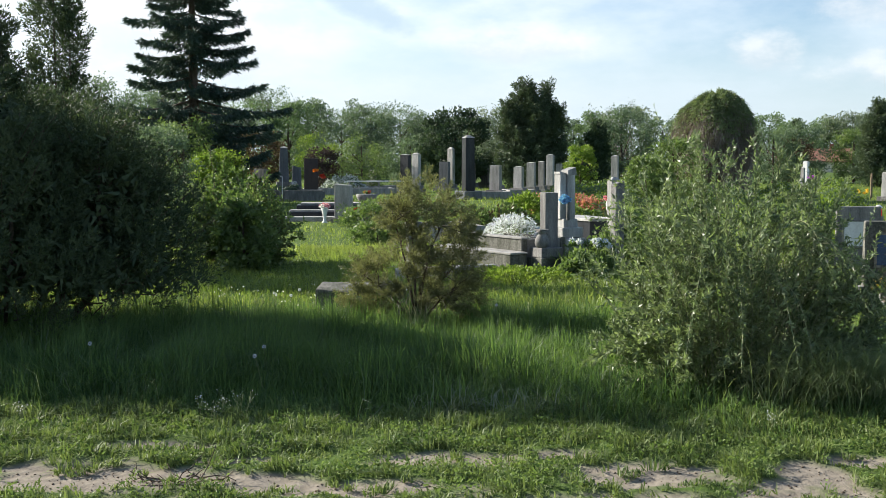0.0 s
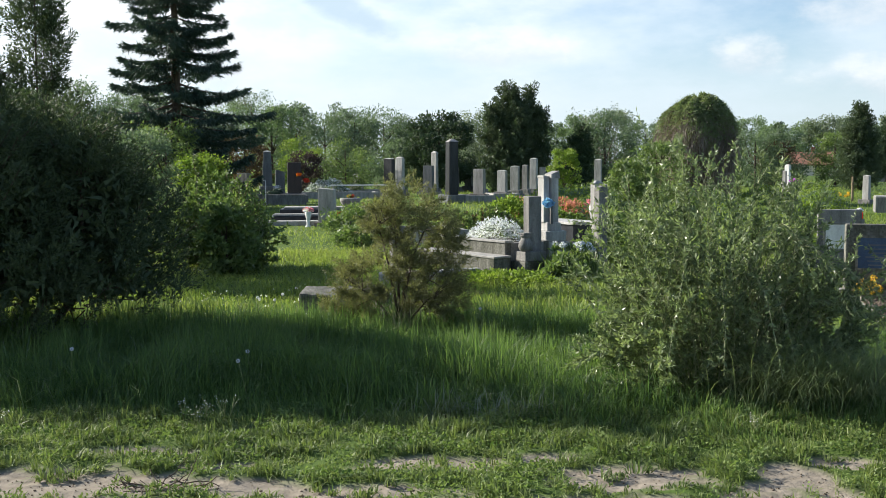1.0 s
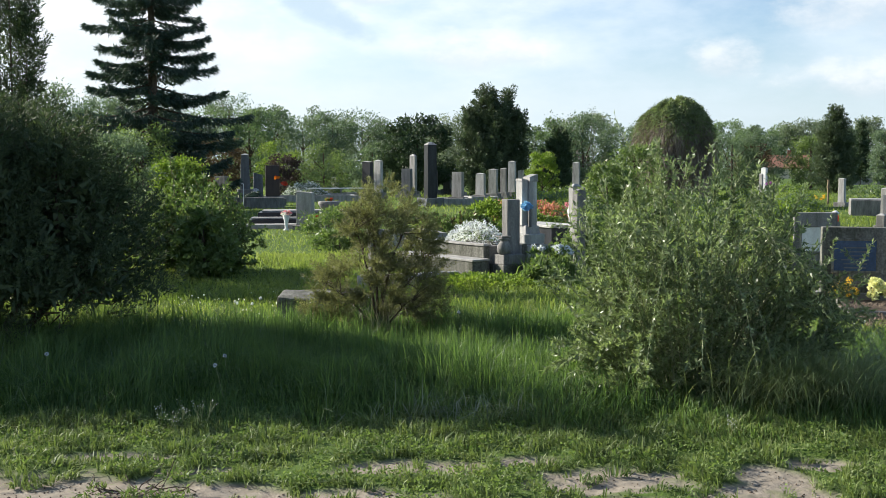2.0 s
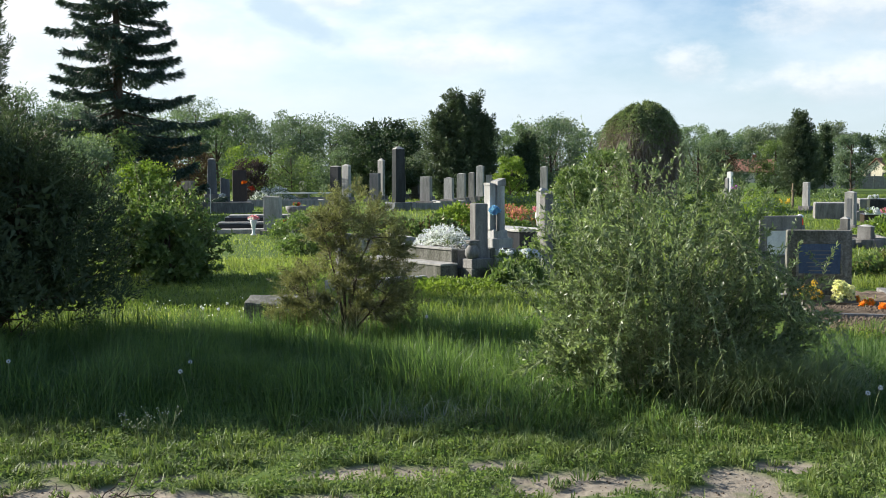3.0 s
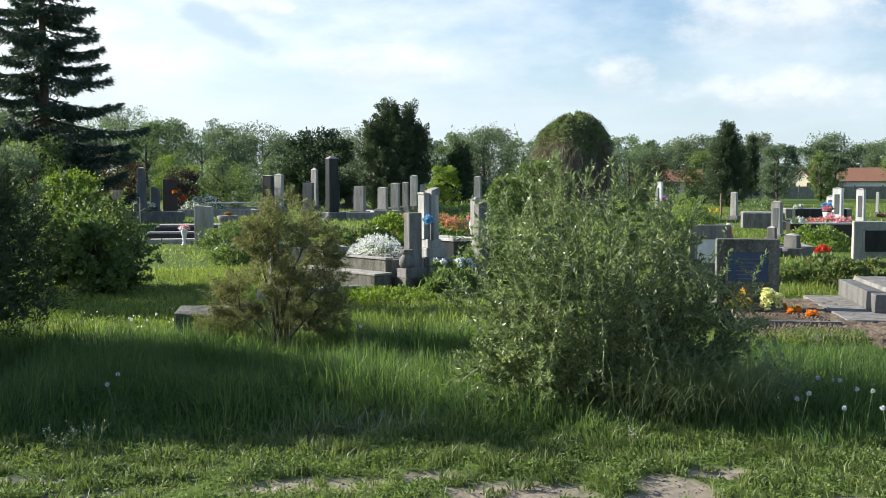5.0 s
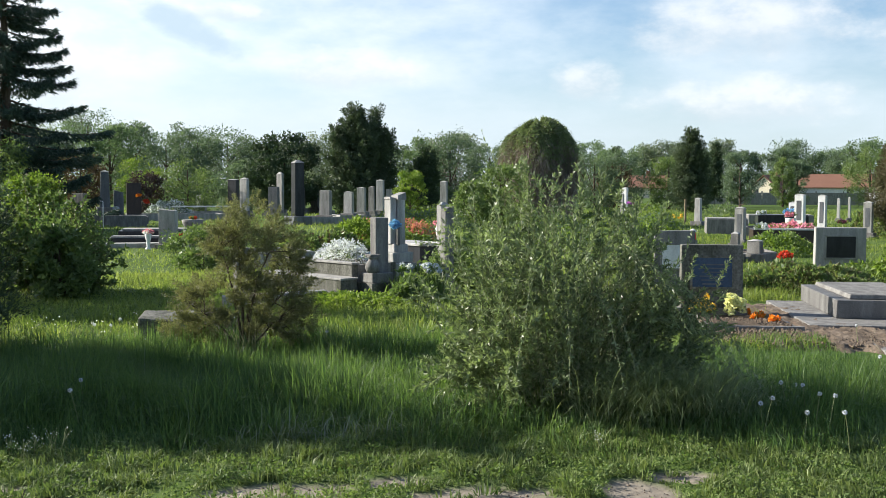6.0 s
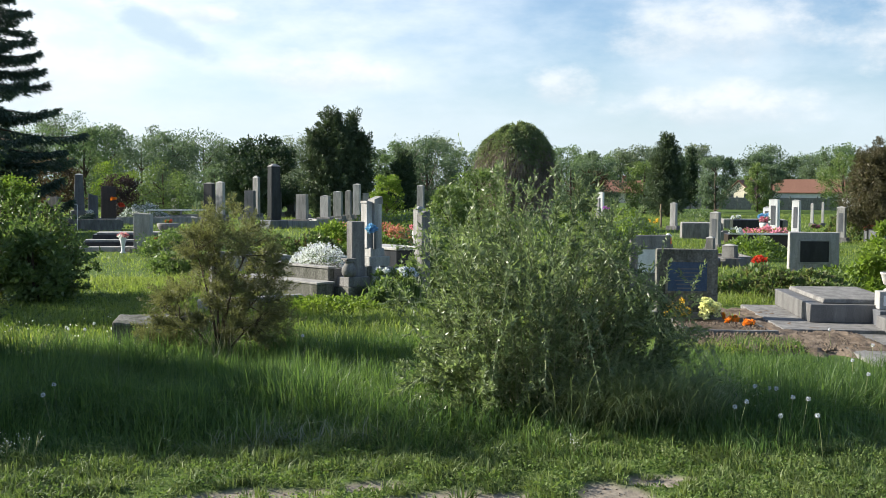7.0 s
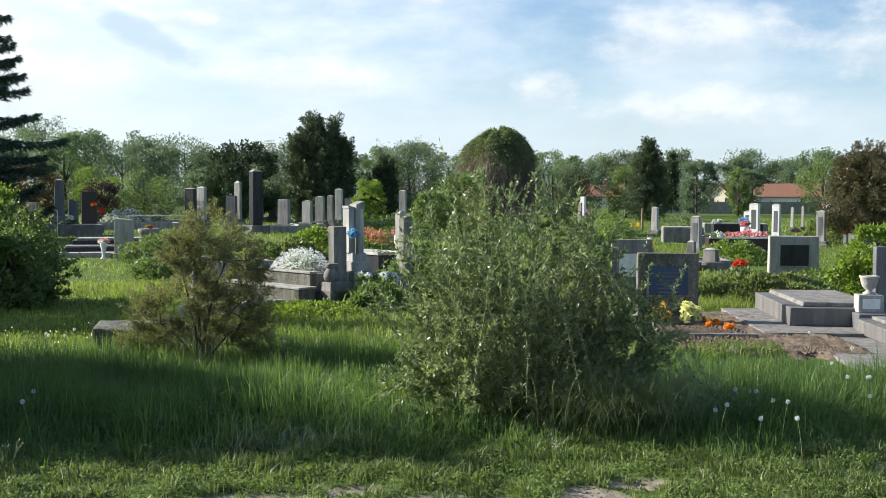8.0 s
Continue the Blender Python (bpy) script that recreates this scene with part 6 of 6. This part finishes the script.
def grow_grass():
    # short trampled grass of the verge
    x, y = scatter(-3.4, 5.6, 4.6, 6.9, 170000)
    keep = (bare(x, y) * (vnoise(x, y, 11, 43) < 0.80) < rng.uniform(0.1, 0.5, len(x))) & (0.5 * vnoise(x, y, 9, 21) + 0.5 * vnoise(x, y, 20, 41) > rng.uniform(0.28, 0.60, len(x)))
    x, y = x[keep], y[keep]
    h = rng.uniform(0.03, 0.085, len(x)) * (0.25 + 1.4 * vnoise(x, y, 7, 5)) * np.interp(y, [5.2, 6.4], [0.8, 1.3])
    blades("short_grass", x, y, h, rng.uniform(0.005, 0.011, len(x)), M_GRASS_SHORT, "short trampled green grass along the path", 1.25, comb(x, y, 8, 22))
    # broad little leaves of clover and plantain among it
    x, y = scatter(-3.3, 5.5, 4.75, 7.0, 75000)
    tuft = 0.55 * vnoise(x, y, 4.5, 33) + 0.45 * vnoise(x, y, 12, 34)
    k = (bare(x, y) < rng.uniform(0.05, 0.6, len(x))) & (tuft > rng.uniform(0.38, 0.66, len(x)))
    x, y, tuft = x[k], y[k], tuft[k]
    P = np.stack([x, y, ground_z(x, y) + rng.uniform(0.0, 1.0, len(x)) * (0.015 + 0.13 * np.clip(tuft - 0.35, 0, 1))], 1)
    A = np.stack([rng.normal(0, 1, len(x)), rng.normal(0, 1, len(x)), rng.uniform(0.1, 1.2, len(x))], 1)
    tagged(link("verge_weeds", array_mesh("verge_weeds", *leaf_arrays(P, A, rng.uniform(0.014, 0.034, len(x)), rng.uniform(0.008, 0.015, len(x)), 0.25), M_CLOVER)), "small broad-leaved weeds in rounded tufts among the trampled grass", "weeds", kind="stuff")
    # long grass behind it
    x, y = fan(5.8, 10.6, 122000, -0.5, 0.75)
    edge = 6.55 + 0.4 * (vnoise(x, y, 2, 6) - 0.5) - 0.55 * np.clip((x - 0.5) / 1.4, -0.1, 1)
    keep = (y > edge) & free(x, y) & (vnoise(x, y, 7, 23) > rng.uniform(-0.4, 0.5, len(x)))
    x, y = x[keep], y[keep]
    e = np.clip((y - edge[keep]) / 1.0 + 0.22, 0.22, 1)
    e = e * np.where((x > 3.4) & (y > 8.3), 0.35, 1.0)
    h = rng.uniform(0.14, 0.42, len(x)) * e * (0.45 + 0.9 * vnoise(x, y, 2.2, 7))
    blades("tall_grass", x, y, h, rng.uniform(0.005, 0.010, len(x)), M_GRASS_TALL, "long lush green grass between the path and the graves", 0.95, comb(x, y, 4, 24))
    # dry stalks and seed heads along its edge
    x, y = fan(6.8, 9.8, 420, -0.48, 0.72)
    k = (vnoise(x, y, 1.5, 25) > 0.5) & free(x, y)
    x, y = x[k], y[k]
    blades("seed_stalks", x, y, rng.uniform(0.22, 0.46, len(x)), 0.004, M_SEED, "pale flowering grass stalks in the long grass", 1.1, comb(x, y, 3, 26))
    x, y = rng.normal(0.35, 0.35, 130), rng.normal(6.68, 0.07, 130)
    blades("seed_stalks", x, y, rng.uniform(0.16, 0.30, 130), 0.006, M_SEED, "pale grass panicles at the edge of the long grass", 1.3)
    # a drooping clump at the foot of the willow bush
    x, y = rng.normal(2.62, 0.24, 3600), rng.normal(6.82, 0.13, 3600)
    arching("drooping_grass", x, y, rng.uniform(0.30, 0.74, 3600), 0.0055, M_GRASS_PALE, "arching clump of pale long grass at the foot of the bush")
    x, y = rng.normal(-0.22, 0.10, 60), rng.normal(9.85, 0.08, 60)
    blades("dry_stalks", x, y, rng.uniform(0.2, 0.5, 60), 0.010, M_STRAW, "pale dry stalks at the foot of the juniper shrub", 0.5)
    # meadow among the graves
    x, y = fan(9.8, 20, 150000, -0.46, 0.72)
    k = free(x, y) & (vnoise(x, y, 4, 27) > rng.uniform(-0.5, 0.5, len(x)))
    x, y = x[k], y[k]
    blades("meadow_grass", x, y, rng.uniform(0.05, 0.15, len(x)) * (0.4 + 1.1 * vnoise(x, y, 1.2, 8)), rng.uniform(0.008, 0.017, len(x)), M_GRASS_FIELD,
           "bright sunlit meadow grass among the graves", 1.4, comb(x, y, 2.5, 28))
    x, y = fan(18, 34, 42000, -0.46, 0.74)
    k = free(x, y)
    x, y = x[k], y[k]
    blades("meadow_grass", x, y, rng.uniform(0.05, 0.14, len(x)) * (0.3 + 1.2 * vnoise(x, y, 0.9, 8)), rng.uniform(0.012, 0.026, len(x)), M_GRASS_FIELD,
           "mown uneven meadow grass between the grave rows", 1.5, comb(x, y, 1.6, 30))
    x, y = fan(30, 75, 62000, -0.46, 0.76)
    blades("meadow_grass", x, y, rng.uniform(0.05, 0.16, len(x)) * (0.3 + 1.3 * vnoise(x, y, 0.6, 8)) * np.interp(y, [20, 45], [0.7, 1.4]), rng.uniform(0.014, 0.034, len(x)), M_GRASS_FIELD,
           "rough meadow grass between the far graves", 1.3, comb(x, y, 1.0, 29))


grow_grass()


def pebbles():
    n = 2600
    x, y = scatter(-3.2, 4.5, 4.7, 6.1, n)
    k = bare(x, y) > 0.5
    x, y = x[k], y[k]
    n = len(x)
    r = rng.uniform(0.003, 0.011, n) * rng.uniform(0.5, 1.2, n)
    base = np.array([[1, 0, 0], [-1, 0, 0], [0, 1, 0], [0, -1, 0], [0, 0, 0.7], [0, 0, -0.7]])
    F0 = np.array([[0, 2, 4], [2, 1, 4], [1, 3, 4], [3, 0, 4], [2, 0, 5], [1, 2, 5], [3, 1, 5], [0, 3, 5]])
    V = base[None] * r[:, None, None] * rng.uniform(0.6, 1.3, (n, 6, 3)) + np.stack([x, y, ground_z(x, y) - 0.015], 1)[:, None, :]
    tagged(link("pebbles", array_mesh("pebbles", V.reshape(-1, 3), (F0[None] + np.arange(n)[:, None, None] * 6).reshape(-1, 3), M_DRYSOIL)), "small pebbles and crumbs of soil on the path", "pebbles", kind="stuff")
    # dead roots and stalks lying on the path
    paths = [curve_path((-1.33 + rng.normal(0, 0.10), 5.25 + rng.normal(0, 0.03), 0.005), (rng.normal(0, 1), rng.normal(0, 0.5), 0.1), rng.uniform(0.10, 0.22), 5, 0.02, 0.2) for _ in range(26)]
    tw = thing("dead_weed", 0, 0, 0, 0, "withered brown weed lying flat on the bare path", "weed")
    for p in paths:
        link("stalk", array_mesh("stalk", *tube_arrays([p], [(0.004, 0.002)], 4), M_BARK), tw)


pebbles()


# ---------------------------------------------------------------- dandelion clocks
def dandelions():
    def one(h):
        ob = thing("dandelion_clock", 0, 0, 0, 0, "white dandelion clock on a thin stalk in the grass", "dandelion", "dandelion clocks")
        link("stalk", array_mesh("stalk", *tube_arrays([curve_path((0, 0, -0.03), (rng.normal(0, 0.1), rng.normal(0, 0.1), 1), h, 5, 0, 0.04)], [(0.003, 0.002)], 5), M_STEM), ob)
        top = ob.children[0].data.vertices[-1].co
        hd = link("seed_head", array_mesh("seed_head", *[np.asarray(q) for q in ball_petals(90, 0.0145, 0.005)], M_PUFF), ob)
        hd.location = top
        return ob
    spots = [(-1.28, 7.75, 0.34), (-1.20, 7.15, 0.30), (-1.66, 10.6, 0.34), (-1.55, 10.5, 0.30), (-1.50, 10.9, 0.3), (-1.75, 11.2, 0.2), (-2.55, 7.6, 0.3), (2.97, 6.20, 0.33), (3.09, 6.39, 0.26), (3.44, 6.72, 0.33), (3.51, 6.62, 0.33), (3.64, 7.03, 0.26), (3.40, 6.33, 0.33), (3.18, 6.06, 0.26), (3.41, 6.20, 0.33), (4.37, 7.07, 0.33), (4.49, 7.07, 0.33), (5.26, 8.36, 0.33), (4.38, 6.70, 0.26), (5.85, 10.01, 0.26), (4.67, 7.66, 0.33), (3.34, 5.80, 0.33), (4.64, 7.07, 0.33), (-0.95, 11.0, 0.25), (0.5, 9.9, 0.35), (3.9, 8.9, 0.3)]
    kinds = [one(h) for h in (0.26, 0.33)]
    for i, (x, y, h) in enumerate(spots):
        m = pose(x, y, float(ground_z(x, y)), 0, 0, rng.uniform(0, 360))
        if i < 2:
            kinds[i].matrix_world = m
        else:
            copy_thing(kinds[int(h > 0.29)], m)
    # low white daisies in the meadow
    x, y = fan(10.5, 13, 60, -0.26, -0.06)
    z = ground_z(x, y) + rng.uniform(0.08, 0.16, len(x))
    P = np.stack([x, y, z], 1)
    tagged(link("meadow_daisies", array_mesh("meadow_daisies", *leaf_arrays(P, rng.normal(0, 1, (len(x), 3)) + [[0, 0, 1]], 0.022, 0.018), M_WHITEFL)), "small white flowers scattered in the meadow grass", "flowers", kind="stuff")


dandelions()


# ---------------------------------------------------------------- flowering weeds at the grass edge
def shepherds_weed(x, y, h):
    ob = thing("flowering_weed", x, y, float(ground_z(x, y)), 0, "thin branching weed with tiny white flowers", "weed")
    paths = [curve_path((0, 0, -0.02), (rng.normal(0, 0.25), rng.normal(0, 0.25), 1), h * rng.uniform(0.7, 1.0), 6, 0, 0.08) for _ in range(3)]
    for p in list(paths):
        for _ in range(3):
            paths.append(curve_path(p[rng.integers(2, 5)], (rng.normal(0, 0.6), rng.normal(0, 0.6), 1), h * 0.3, 4, 0, 0.1))
    link("stalk", array_mesh("stalk", *tube_arrays(paths, [(0.0025, 0.0012)] * len(paths), 4), M_STEM), ob)
    tips = np.concatenate([np.repeat(p[-1:], 2, 0) for p in paths]) + rng.normal(0, 0.008, (2 * len(paths), 3))
    link("blossom", array_mesh("blossom", *leaf_arrays(tips, rng.normal(0, 1, (len(tips), 3)), 0.008, 0.006), M_WHITEFL), ob)


for wx, wy, wh in ((-1.38, 6.6, 0.20), (-1.26, 6.62, 0.25), (-1.52, 6.65, 0.18), (-1.42, 6.5, 0.16), (1.9, 6.1, 0.15), (-2.6, 6.5, 0.16)):
    shepherds_weed(wx, wy, wh)
